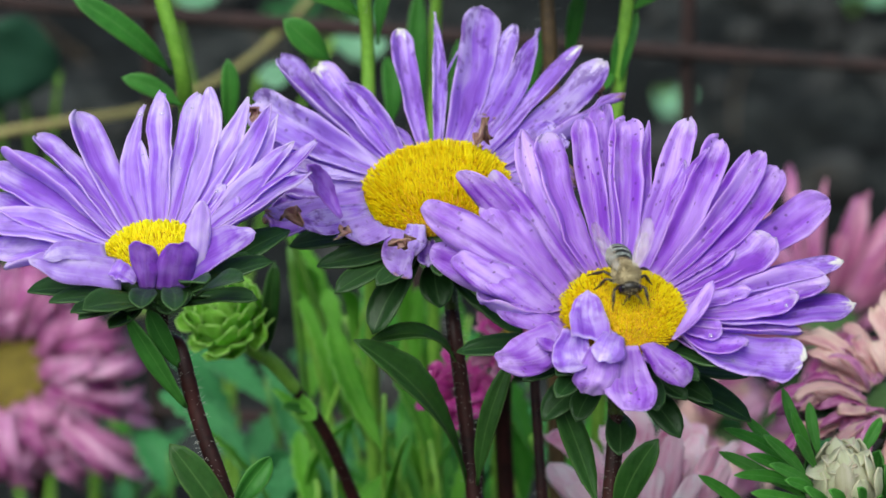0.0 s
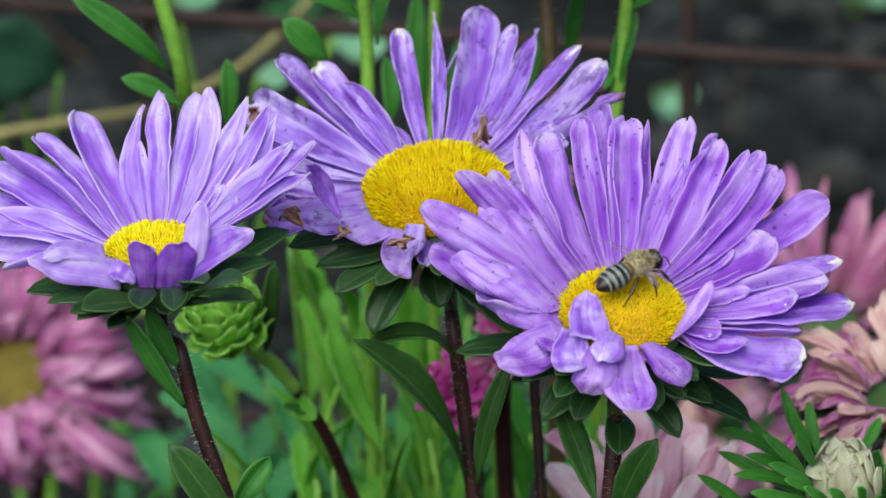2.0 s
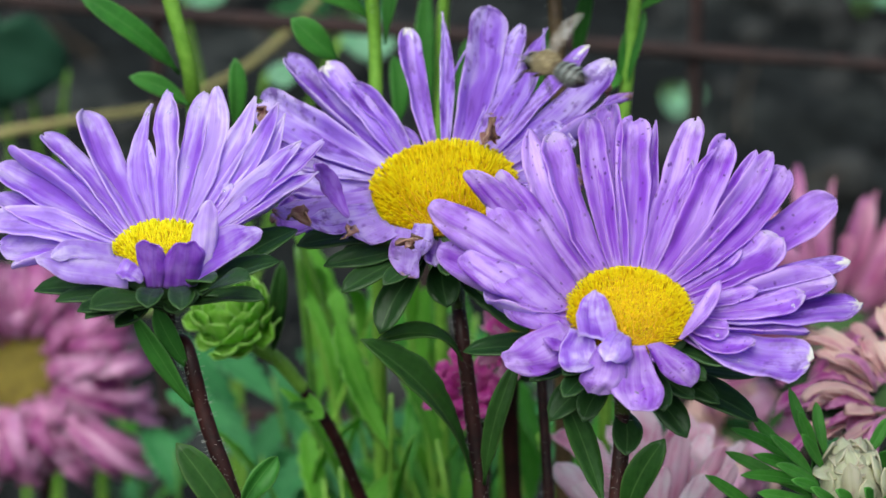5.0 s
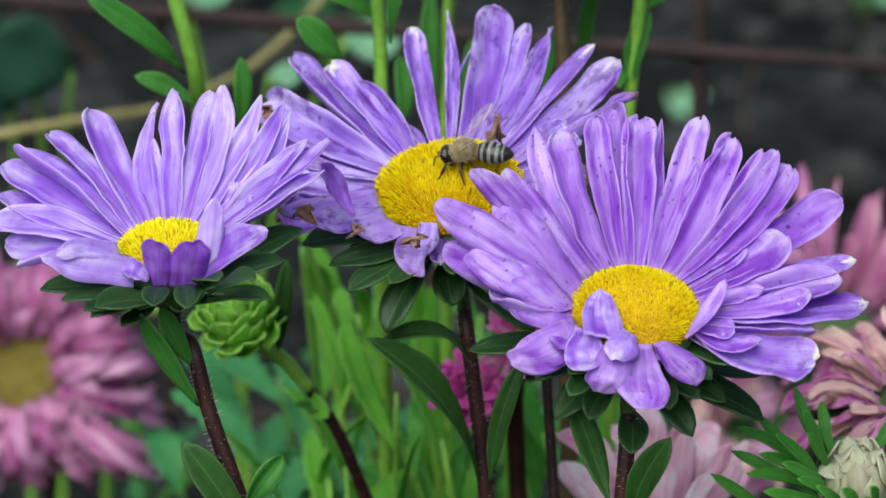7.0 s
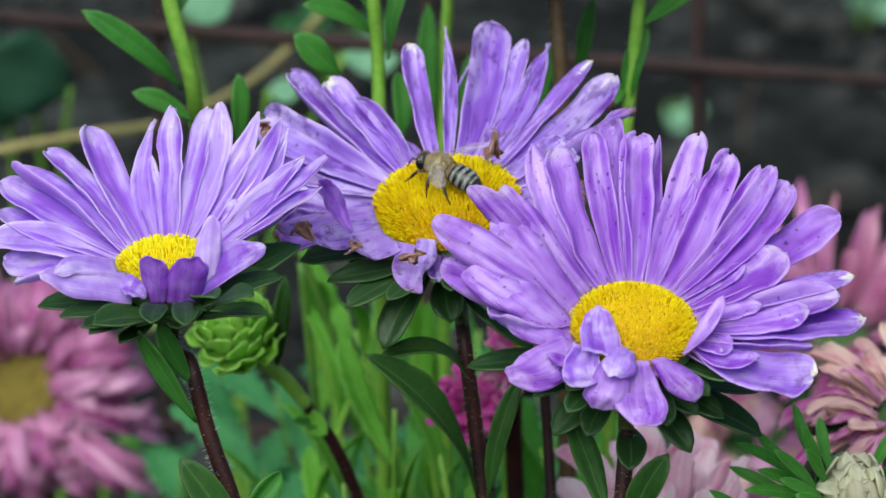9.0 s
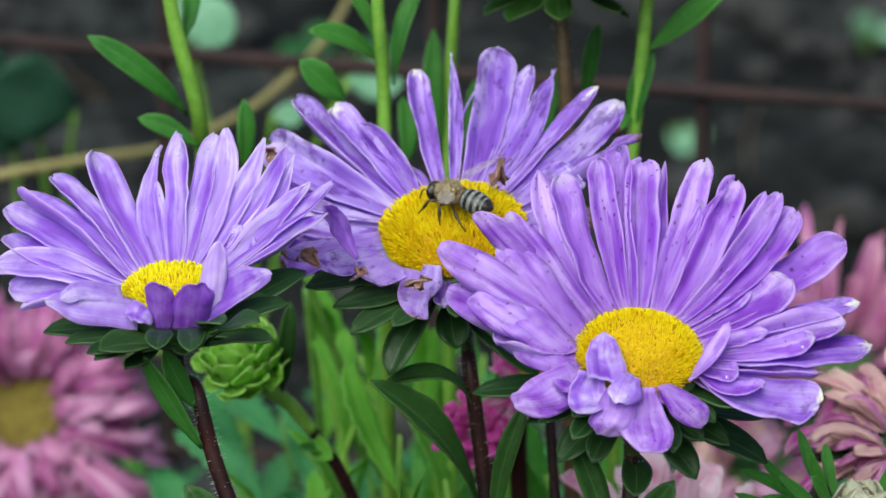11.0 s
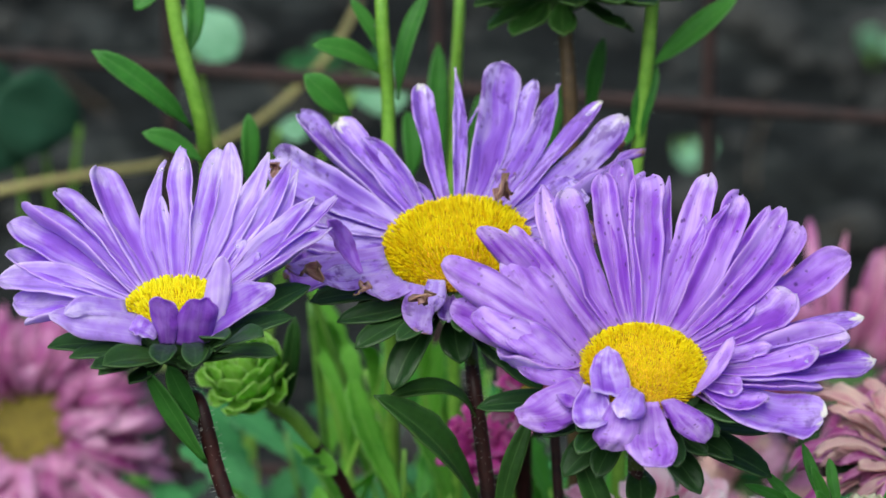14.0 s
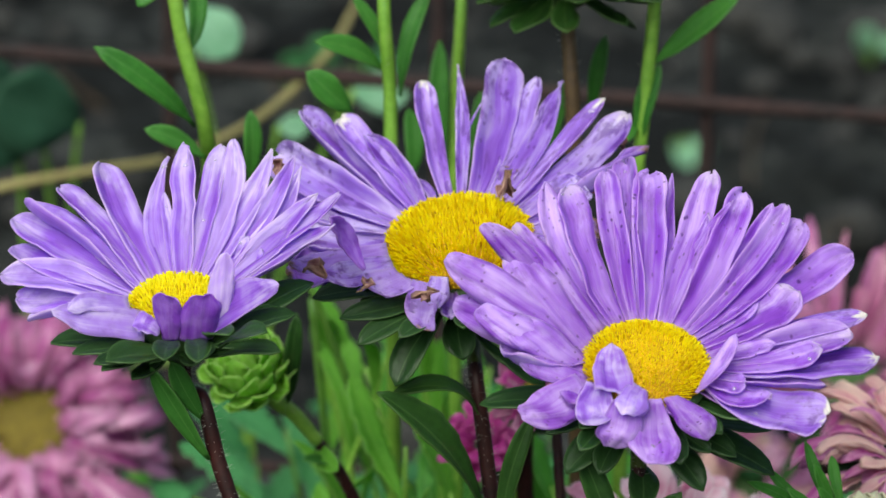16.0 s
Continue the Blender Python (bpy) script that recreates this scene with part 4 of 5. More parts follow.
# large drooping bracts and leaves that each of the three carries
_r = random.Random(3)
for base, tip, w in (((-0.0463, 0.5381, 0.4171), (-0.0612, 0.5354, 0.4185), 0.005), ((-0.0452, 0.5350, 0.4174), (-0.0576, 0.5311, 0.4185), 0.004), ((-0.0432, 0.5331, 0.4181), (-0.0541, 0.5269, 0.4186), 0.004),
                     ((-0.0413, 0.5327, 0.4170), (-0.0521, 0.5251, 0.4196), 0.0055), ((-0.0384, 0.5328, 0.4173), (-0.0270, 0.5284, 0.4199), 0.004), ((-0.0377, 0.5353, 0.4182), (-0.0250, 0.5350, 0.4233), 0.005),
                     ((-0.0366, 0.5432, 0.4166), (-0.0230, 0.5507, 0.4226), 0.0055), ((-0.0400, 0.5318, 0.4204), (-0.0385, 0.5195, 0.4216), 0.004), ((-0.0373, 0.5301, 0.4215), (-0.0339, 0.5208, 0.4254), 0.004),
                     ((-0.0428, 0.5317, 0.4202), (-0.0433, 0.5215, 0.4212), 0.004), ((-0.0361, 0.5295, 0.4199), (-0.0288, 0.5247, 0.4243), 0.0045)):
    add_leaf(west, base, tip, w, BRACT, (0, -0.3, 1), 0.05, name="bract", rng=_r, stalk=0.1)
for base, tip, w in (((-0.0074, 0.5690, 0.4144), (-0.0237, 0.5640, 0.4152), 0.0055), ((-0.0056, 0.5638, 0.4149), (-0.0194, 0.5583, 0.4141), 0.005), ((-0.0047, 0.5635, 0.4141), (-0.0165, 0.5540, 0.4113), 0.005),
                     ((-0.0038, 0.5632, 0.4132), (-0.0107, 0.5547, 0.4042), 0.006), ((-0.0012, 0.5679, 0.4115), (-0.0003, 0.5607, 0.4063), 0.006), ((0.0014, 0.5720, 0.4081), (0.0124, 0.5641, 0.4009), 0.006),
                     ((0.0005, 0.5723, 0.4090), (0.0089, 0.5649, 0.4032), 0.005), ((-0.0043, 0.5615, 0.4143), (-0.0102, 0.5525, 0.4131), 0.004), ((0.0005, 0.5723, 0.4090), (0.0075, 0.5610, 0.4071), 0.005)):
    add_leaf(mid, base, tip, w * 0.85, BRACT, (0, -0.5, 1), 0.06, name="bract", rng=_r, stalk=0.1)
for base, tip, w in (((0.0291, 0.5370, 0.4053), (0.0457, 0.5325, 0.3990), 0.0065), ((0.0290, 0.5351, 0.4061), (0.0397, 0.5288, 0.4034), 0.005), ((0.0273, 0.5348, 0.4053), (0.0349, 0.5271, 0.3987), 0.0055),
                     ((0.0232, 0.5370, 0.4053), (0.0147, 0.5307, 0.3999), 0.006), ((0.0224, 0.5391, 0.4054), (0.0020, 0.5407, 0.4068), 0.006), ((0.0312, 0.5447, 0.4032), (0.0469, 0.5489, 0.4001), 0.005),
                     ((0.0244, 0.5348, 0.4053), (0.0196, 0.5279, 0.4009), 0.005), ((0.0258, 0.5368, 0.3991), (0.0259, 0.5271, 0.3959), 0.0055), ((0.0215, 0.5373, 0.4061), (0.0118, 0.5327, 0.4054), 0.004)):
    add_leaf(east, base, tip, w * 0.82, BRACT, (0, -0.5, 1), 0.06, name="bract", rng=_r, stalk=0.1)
add_leaf(west, (-0.0381, 0.5341, 0.4005), (-0.0463, 0.5323, 0.4158), 0.0031, LEAF_MID, (-0.5, -1, 0.4), 0.03, rng=_r, stalk=0.05)
add_leaf(west, (-0.0390, 0.5353, 0.4066), (-0.0432, 0.5326, 0.4167), 0.0032, LEAF_MID, (0.3, -1, 0.3), 0.02, rng=_r, stalk=0.05)
add_leaf(west, (-0.0300, 0.5253, 0.3822), (-0.0401, 0.5259, 0.3982), 0.005, LEAF_DARK, (0.3, -1, 0.5), 0.05, rng=_r)
add_leaf(west, (-0.0314, 0.5310, 0.3853), (-0.0256, 0.5340, 0.3926), 0.0036, LEAF_MID, (0.4, -1, 0.3), 0.05, rng=_r, fold=0.7)
add_leaf(mid, (0.0025, 0.5678, 0.3936), (-0.0117, 0.5588, 0.4011), 0.0034, LEAF_DARK, (0.2, -0.5, 1), 0.2, rng=_r, fold=0.6)
add_leaf(mid, (0.0038, 0.5650, 0.3744), (-0.0137, 0.5560, 0.4027), 0.0062, LEAF_DARK, (0.75, -0.6, 0.5), 0.1, rng=_r, stalk=0.75, teeth=0.1, fold=0.6)
add_leaf(mid, (0.0054, 0.5623, 0.3757), (0.0106, 0.5625, 0.3966), 0.0032, LEAF_DARK, (-0.2, -1, 0.2), 0.05, rng=_r)
add_leaf(east, (0.0231, 0.5290, 0.3865), (0.0168, 0.5329, 0.4030), 0.004, LEAF_DARK, (0.3, -1, 0.3), -0.06, rng=_r)
add_leaf(east, (0.0257, 0.5282, 0.3841), (0.0316, 0.5261, 0.3988), 0.0044, LEAF_DARK, (-0.3, -1, 0.2), 0.05, rng=_r)


# ---------------------------------------------------------------- buds
def leafy_bud(label, centre, normal, size, seed, stem, stem_mat, scales, material, top=None, length=1.0, lean=40, neck=(), broad=1.0):
    rng = random.Random(seed)
    plant = thing("aster_bud", ground_under(stem[0]), label, "flower bud")
    m = Matrix.Translation(-plant.location) @ head_pose(centre, normal)
    v, f = ball(size * 0.85, size * 0.85, size * 0.9)
    part("bud_core", mesh_of("bud_core", v, f, top or material), plant, m)
    for i in range(scales):
        g = (i + 0.5) / scales
        lift = -60 + 130 * g
        a, l = radians(i * 137.5), radians(lift)
        out = Vector((math.cos(a) * math.cos(l), math.sin(a) * math.cos(l), math.sin(l)))
        up = Vector((-math.cos(a) * math.sin(l), -math.sin(a) * math.sin(l), math.cos(l)))
        at = out * size * 0.82
        d = (up + out * rng.uniform(0.15, 0.55) * lean / 25 * (1 - 0.6 * g)).normalized()
        rows = leaf_rows(at, at + d * size * length * rng.uniform(0.8, 1.15), size * broad * rng.uniform(0.48, 0.66), (out + Vector((rng.uniform(-1, 1), rng.uniform(-1, 1), rng.uniform(-1, 1))) * 0.5 * (broad - 1)), 0.1, -0.35, along=8, stalk=0.05, rng=rng, wavy=0.05 + 0.2 * (broad - 1))
        v, f, uv = sheet(rows, 0.0003)
        inner = top and lift > -12
        part("petal" if inner else "bract", mesh_of("bract", v, f, top if inner else material, uv), plant, m)
    end = Vector(centre) - Vector(normal).normalized() * size * 0.6
    if neck:
        add_stem(plant, [stem[-1]] + list(neck) + [end], 0.0012, 0.0015, STEM_GREEN, hairs=60, rng=rng)
        end = stem[-1]
        stem = stem[:-1]
    add_stem(plant, [ground_under(stem[0])] + list(stem) + [end], 0.0013, 0.001, stem_mat, hairs=160, rng=rng)
    return plant


bud = leafy_bud("closed bright green aster bud wrapped in leafy scales", (-0.0364, 0.6116, 0.3845), (-0.35, -0.45, 0.82), 0.0056, 21,
                [(-0.0065, 0.6331, 0.3128), (-0.0157, 0.6242, 0.3467), (-0.0218, 0.6196, 0.3635), (-0.0252, 0.6176, 0.3696)], STEM_RED, 60, BUD_GREEN, lean=30, length=1.0, broad=1.4, neck=[(-0.0292, 0.6155, 0.3756), (-0.0329, 0.6127, 0.3796)])
add_leaf(bud, (-0.0218, 0.6196, 0.3635), (-0.0275, 0.6128, 0.3682), 0.003, LEAF_MID, rng=_r)
add_leaf(bud, (-0.0301, 0.6140, 0.3772), (-0.0282, 0.6120, 0.3951), 0.003, LEAF_DARK, (0.2, -1, 0.2), rng=_r)
add_leaf(bud, (-0.0256, 0.6194, 0.3688), (-0.0216, 0.6122, 0.3664), 0.0036, LEAF_BRIGHT, (0, -1, 0.2), 0.02, rng=_r)
bud2 = leafy_bud("opening cream aster bud in a ruff of narrow green leaves", (0.0618, 0.5500, 0.3790), (-0.1, -0.3, 0.9), 0.0062, 22,
                 [(0.0645, 0.5608, 0.3479), (0.0628, 0.5575, 0.3681)], STEM_GREEN, 64, LEAF_MID, top=CREAM, length=1.3, lean=0)
OUTER_RUFF = (((0.0555, 0.5516, 0.3813), (0.0427, 0.5451, 0.3925), 0.0019), ((0.0572, 0.5525, 0.3837), (0.0525, 0.5565, 0.3947), 0.0019), ((0.0561, 0.5501, 0.3829), (0.0467, 0.5550, 0.3907), 0.0019),
          ((0.0572, 0.5522, 0.3829), (0.0530, 0.5479, 0.3945), 0.0019), ((0.0585, 0.5565, 0.3830), (0.0570, 0.5604, 0.3907), 0.0019), ((0.0559, 0.5467, 0.3825), (0.0460, 0.5419, 0.3896), 0.0019),
          ((0.0567, 0.5464, 0.3816), (0.0441, 0.5408, 0.3867), 0.0019), ((0.0564, 0.5431, 0.3812), (0.0464, 0.5372, 0.3855), 0.0019), ((0.0646, 0.5565, 0.3830), (0.0681, 0.5586, 0.3888), 0.0019))
INNER_RUFF = (((0.0494, 0.5492, 0.3747), (0.0389, 0.5427, 0.3859), 0.0019), ((0.0558, 0.5461, 0.3837), (0.0484, 0.5411, 0.3932), 0.0019), ((0.0564, 0.5440, 0.3837), (0.0491, 0.5377, 0.3899), 0.0019),
          ((0.0571, 0.5415, 0.3828), (0.0513, 0.5351, 0.3884), 0.0019), ((0.0573, 0.5485, 0.3845), (0.0533, 0.5430, 0.3926), 0.0019), ((0.0555, 0.5471, 0.3804), (0.0424, 0.5513, 0.3862), 0.0019),
          ((0.0588, 0.5413, 0.3820), (0.0542, 0.5347, 0.3875), 0.0019), ((0.0612, 0.5391, 0.3820), (0.0578, 0.5336, 0.3874), 0.0019), ((0.0637, 0.5391, 0.3820), (0.0621, 0.5337, 0.3877), 0.0019))
for base, tip, w in OUTER_RUFF + INNER_RUFF:
    add_leaf(bud2, base, tip, w * 1.0, LEAF_FRESH, (0.2, -0.8, 0.6), 0.04, rng=_r, stalk=0.08)


# ---------------------------------------------------------------- faded pink asters
def pink_aster(label, centre, normal, foot, seed, radius=0.011, petals=70, length=0.02, width=0.003, lift=10, droop=25, material=PINK, other=FADED, disc=True, wild=1.0):
    plant = thing("aster", ground_under(foot), label, "flower", "faded pink asters")
    shaggy_head(plant, centre, normal, radius, petals, length, width, lift, droop, material, seed, disc, other, wild=wild)
    n = Vector(normal).normalized()
    add_stem(plant, [ground_under(foot), Vector(foot), Vector(centre) - n * radius * 1.6, Vector(centre) - n * radius * 0.8], 0.0018, 0.0014, STEM_RED, rng=random.Random(seed))
    return plant


pink_aster("faded double pink aster with drooping petals and brown centre", (-0.0982, 0.8269, 0.2885), (-0.2, -0.88, 0.4), (-0.0970, 0.8162, 0.2312), 31, 0.0112, 340, 0.0175, 0.0038, 2, 30, ROSE, PALE_ROSE, wild=2.9)
pale_pink = pink_aster("pale pink double aster hanging low among leaves", (0.0350, 0.6150, 0.3492), (0.0, -0.45, 0.88), (0.0365, 0.6140, 0.3036), 32, 0.0085, 40, 0.0125, 0.0046, 68, 14, PALE_PINK, PALE_PINK, False, wild=1.0)
_r = random.Random(38)
for corners in (((0.0279, 0.6080, 0.3453), (0.0297, 0.6080, 0.3453), (0.0217, 0.6040, 0.3622), (0.0149, 0.6040, 0.3612)),
                ((0.0301, 0.6120, 0.3435), (0.0318, 0.6120, 0.3435), (0.0268, 0.6080, 0.3646), (0.0209, 0.6080, 0.3640)),
                ((0.0342, 0.6140, 0.3426), (0.0359, 0.6140, 0.3426), (0.0364, 0.6100, 0.3667), (0.0338, 0.6100, 0.3666)),
                ((0.0328, 0.6100, 0.3444), (0.0346, 0.6100, 0.3444), (0.0333, 0.6060, 0.3642), (0.0303, 0.6060, 0.3641)),
                ((0.0354, 0.6090, 0.3449), (0.0372, 0.6090, 0.3449), (0.0421, 0.6050, 0.3669), (0.0362, 0.6050, 0.3665)),
                ((0.0381, 0.6130, 0.3431), (0.0399, 0.6130, 0.3431), (0.0487, 0.6090, 0.3631), (0.0440, 0.6090, 0.3623)),
                ((0.0383, 0.6080, 0.3453), (0.0401, 0.6080, 0.3453), (0.0507, 0.6040, 0.3613), (0.0445, 0.6040, 0.3604)),
                ((0.0314, 0.6060, 0.3462), (0.0331, 0.6060, 0.3462), (0.0310, 0.6020, 0.3618), (0.0255, 0.6020, 0.3614)),
                ((0.0289, 0.6040, 0.3471), (0.0307, 0.6040, 0.3471), (0.0245, 0.6000, 0.3600), (0.0186, 0.6000, 0.3592)),
                ((0.0340, 0.6050, 0.3467), (0.0357, 0.6050, 0.3467), (0.0382, 0.6010, 0.3624), (0.0330, 0.6010, 0.3623)),
                ((0.0363, 0.6040, 0.3471), (0.0381, 0.6040, 0.3471), (0.0451, 0.6000, 0.3613), (0.0397, 0.6000, 0.3607))):
    cupped_petal(pale_pink, corners, 0.0007, PALE_PINK, _r, -0.1)
pink_aster("withered aster with shrivelled cream and magenta petals", (0.0771, 0.6024, 0.3747), (-0.2, -0.25, 0.9), (0.0833, 0.6076, 0.3306), 33, 0.009, 130, 0.0158, 0.0023, 34, 40, FADED, ROSE, False, wild=1.35)
pink_aster("blurred salmon pink aster with spiky petals", (0.0832, 0.8026, 0.3107), (0.05, -0.45, 0.85), (0.0871, 0.8207, 0.2435), 34, 0.012, 70, 0.028, 0.0026, 42, 25, PINK, ROSE, False)
pink_aster("small magenta aster deep among the stems", (0.0032, 0.6300, 0.3642), (-0.2, -0.7, 0.6), (0.0050, 0.6450, 0.3100), 35, 0.0022, 26, 0.0062, 0.0028, 26, 10, MAGENTA, MAGENTA, False)
pink_aster("dull mauve aster far behind the large bloom", (0.0640, 0.8000, 0.2850), (0.1, -0.6, 0.75), (0.0650, 0.8100, 0.2300), 37, 0.006, 90, 0.0115, 0.0042, 20, 25, PALE_ROSE, FADED, False, wild=1.8)
pink_aster("small coral pink aster under the violet blooms", (0.0119, 0.6300, 0.3730), (0.1, -0.7, 0.6), (0.0130, 0.6450, 0.3100), 36, 0.0035, 24, 0.0055, 0.0028, 20, 10, PINK, MAGENTA)


# ---------------------------------------------------------------- tall stems behind
def tall_stem(label, points, leaves, r0, r1, material, leaf_mat, seed, hairs=60):
    rng = random.Random(seed)
    plant = thing("aster_stalk", ground_under(points[0]), label, "plant stalk", "stalks behind the blooms")
    add_stem(plant, [ground_under(points[0])] + list(points), r0, r1, material, hairs=hairs, rng=rng)
    for base, tip, w, face in leaves:
        add_leaf(plant, base, tip, w * 0.8, leaf_mat, face, rng.uniform(0.02, 0.1), rng=rng)
    return plant


tall_stem("bright green leafy stalk rising behind the blooms", [(-0.0866, 0.8961, 0.2460), (-0.0444, 0.6446, 0.4028), (-0.0447, 0.6311, 0.4241), (-0.0480, 0.6308, 0.4381), (-0.0500, 0.6315, 0.4546)],
          [((-0.0459, 0.6303, 0.4221), (-0.0622, 0.6253, 0.4375), 0.0052, (0.2, -1, 0.6)), ((-0.0440, 0.6284, 0.4169), (-0.0541, 0.6254, 0.4231), 0.0042, (0.2, -1, 0.6)),
           ((-0.0371, 0.6319, 0.4117), (-0.0366, 0.6313, 0.4246), 0.004, (0.3, -1, 0.2)), ((-0.0468, 0.6324, 0.4337), (-0.0467, 0.6421, 0.4450), 0.004, (0.3, -1, 0.2)), ((-0.0500, 0.6315, 0.4466), (-0.0552, 0.6290, 0.4436), 0.0036, (-0.3, -1, 0.5))], 0.0015, 0.0013, STEM_GREEN, LEAF_MID, 41)
tall_stem("green stalk with narrow pointed leaves", [(-0.0126, 0.6488, 0.3558), (-0.0128, 0.6360, 0.4083), (-0.0130, 0.6375, 0.4272), (-0.0138, 0.6366, 0.4394), (-0.0142, 0.6412, 0.4520)],
          [((-0.0134, 0.6382, 0.4290), (-0.0255, 0.6304, 0.4370), 0.005, (0.2, -0.8, 0.8)), ((-0.0191, 0.6311, 0.4241), (-0.0268, 0.6287, 0.4324), 0.006, (0.3, -1, 0.5)),
           ((-0.0125, 0.6388, 0.4308), (-0.0191, 0.6379, 0.4430), 0.003, (0.5, -1, 0)), ((-0.0113, 0.6416, 0.4239), (-0.0062, 0.6479, 0.4413), 0.004, (-0.5, -1, 0)), ((-0.0142, 0.6420, 0.4470), (-0.0205, 0.6400, 0.4520), 0.0036, (-0.3, -1, 0.6))], 0.0013, 0.0011, STEM_GREEN, LEAF_MID, 42)
tall_stem("green stalk with a long side leaf", [(0.0281, 0.6488, 0.3558), (0.0295, 0.6407, 0.4067), (0.0308, 0.6410, 0.4220), (0.0321, 0.6415, 0.4381), (0.0327, 0.6412, 0.4520)],
          [((0.0316, 0.6415, 0.4295), (0.0466, 0.6381, 0.4435), 0.0055, (-0.3, -0.8, 0.8)), ((0.0299, 0.6405, 0.4150), (0.0334, 0.6417, 0.4299), 0.0045, (-0.4, -1, 0.1)),
           ((0.0304, 0.6422, 0.4196), (0.0268, 0.6370, 0.4172), 0.003, (0, -1, 0.4))], 0.0013, 0.0011, STEM_GREEN, LEAF_MID, 43)
tall_stem("slender light green stalks behind the middle bloom", [(-0.0015, 0.6858, 0.3407), (-0.0020, 0.6834, 0.3925), (-0.0015, 0.6854, 0.4127), (-0.0008, 0.6849, 0.4257), (-0.0004, 0.6898, 0.4393)],
          [((-0.0041, 0.6831, 0.3915), (-0.0044, 0.6883, 0.4205), 0.005, (0.3, -1, 0)), ((-0.0096, 0.6651, 0.4008), (-0.0102, 0.6696, 0.4132), 0.0045, (0.3, -1, 0)), ((0.0017, 0.6838, 0.3935), (0.0029, 0.6851, 0.4117), 0.004, (0, -1, 0)),
           ((0.0146, 0.6567, 0.4067), (0.0190, 0.6577, 0.4242), 0.003, (-0.3, -1, 0)), ((0.0222, 0.6594, 0.4143), (0.0247, 0.6597, 0.4298), 0.0035, (-0.3, -1, 0))], 0.0014, 0.0009, STEM_GREEN, LEAF_MID, 44)


def bare_stalk(label, points, r0, r1, material, seed):
    plant = thing("aster_stalk", ground_under(points[0]), label, "plant stalk", "stalks behind the blooms")
    add_stem(plant, [ground_under(points[0])] + list(points), r0, r1, material, hairs=40, rng=random.Random(seed))


bare_stalk("dark red stem of an aster farther back", [(0.0165, 0.5950, 0.3599), (0.0157, 0.5980, 0.3711), (0.0148, 0.6010, 0.3850)], 0.001, 0.0008, STEM_RED, 46)
bare_stalk("slender yellow-green stem leaning among the shoots", [(-0.0090, 0.6850, 0.3230), (-0.0150, 0.6800, 0.3360), (-0.0210, 0.6750, 0.3560), (-0.0285, 0.6700, 0.3800)], 0.0009, 0.0007, STEM_MID, 47)
bare_stalk("slender yellow-green stem standing among the shoots", [(-0.0250, 0.6900, 0.3150), (-0.0262, 0.6860, 0.3400), (-0.0285, 0.6820, 0.3720)], 0.0009, 0.0007, STEM_MID, 48)


def upper_aster():
    """The bloom above the others, of which the underside shows."""
    rng = random.Random(45)
    stem = [(0.0204, 0.6488, 0.3558), (0.0192, 0.6438, 0.4005), (0.0183, 0.6423, 0.4257)]
    centre, normal = Vector((0.0172, 0.6450, 0.4477)), (0.03, 0.1, 1)
    plant = thing("aster", ground_under(stem[0]), "violet aster above the others, seen from under its green bracts", "flower", "violet asters in bloom")
    m = Matrix.Translation(-plant.location) @ head_pose(centre, normal)
    disc_parts(plant, m, 0.0095, 0.003, rng, 200)
    for i in range(34):
        ray_petal(plant, m, i * 360 / 34 + rng.uniform(-4, 4), rng.uniform(0.019, 0.023), rng.uniform(10, 30), 0.004, 10, 0.0095, VIOLET, rng, fine=False)
    cup(plant, m, 0.0095, 0.009)
    bract_ring(plant, m, 0.006, rng, 15, 0.017, 0, 0.0062, -0.004, LEAF_DARK)
    bract_ring(plant, m, 0.004, rng, 9, 0.011, -26, 0.0052, -0.006, LEAF_DARK)
    add_stem(plant, [ground_under(stem[0])] + stem + [centre - Vector((0, 0, 0.008))], 0.0018, 0.0012, STEM_BROWN, hairs=120, rng=rng)


upper_aster()


# ---------------------------------------------------------------- undergrowth
def leafy_shoot(label, foot, top, count, length, width, material, stem_mat, seed, spread=55, teeth=0.0):
    """An upright shoot with leaves set round it."""
    rng = random.Random(seed)
    foot, top = Vector(foot), Vector(top)
    plant = thing("leafy_shoot", ground_under(foot), label, "plant", "green shoots under the blooms")
    bow = Vector((rng.uniform(-0.008, 0.008), rng.uniform(-0.008, 0.008), 0))
    line = [ground_under(foot), foot, foot.lerp(top, 0.5) + bow, top]
    add_stem(plant, line, 0.0011, 0.0004, stem_mat, rng=rng, steps=6)
    pts = spline(line[1:], 10)
    for i in range(count):
        p = pts[int((len(pts) - 1) * (i + 0.5) / count)]
        a = i * 137.5 + rng.uniform(-25, 25)
        e = radians(90 - spread * rng.uniform(0.4, 1.2))
        d = Vector((math.cos(radians(a)) * math.cos(e), math.sin(radians(a)) * math.cos(e), math.sin(e)))
        ln = length * rng.uniform(0.7, 1.2) * (1 - 0.35 * i / count)
        add_leaf(plant, p, p + d * ln, width * rng.uniform(0.6, 1.3), material, (-d.x, -d.y - 0.3, 0.8), rng.uniform(-0.02, 0.16), rng=rng, teeth=teeth)
    return plant


_r = random.Random(77)
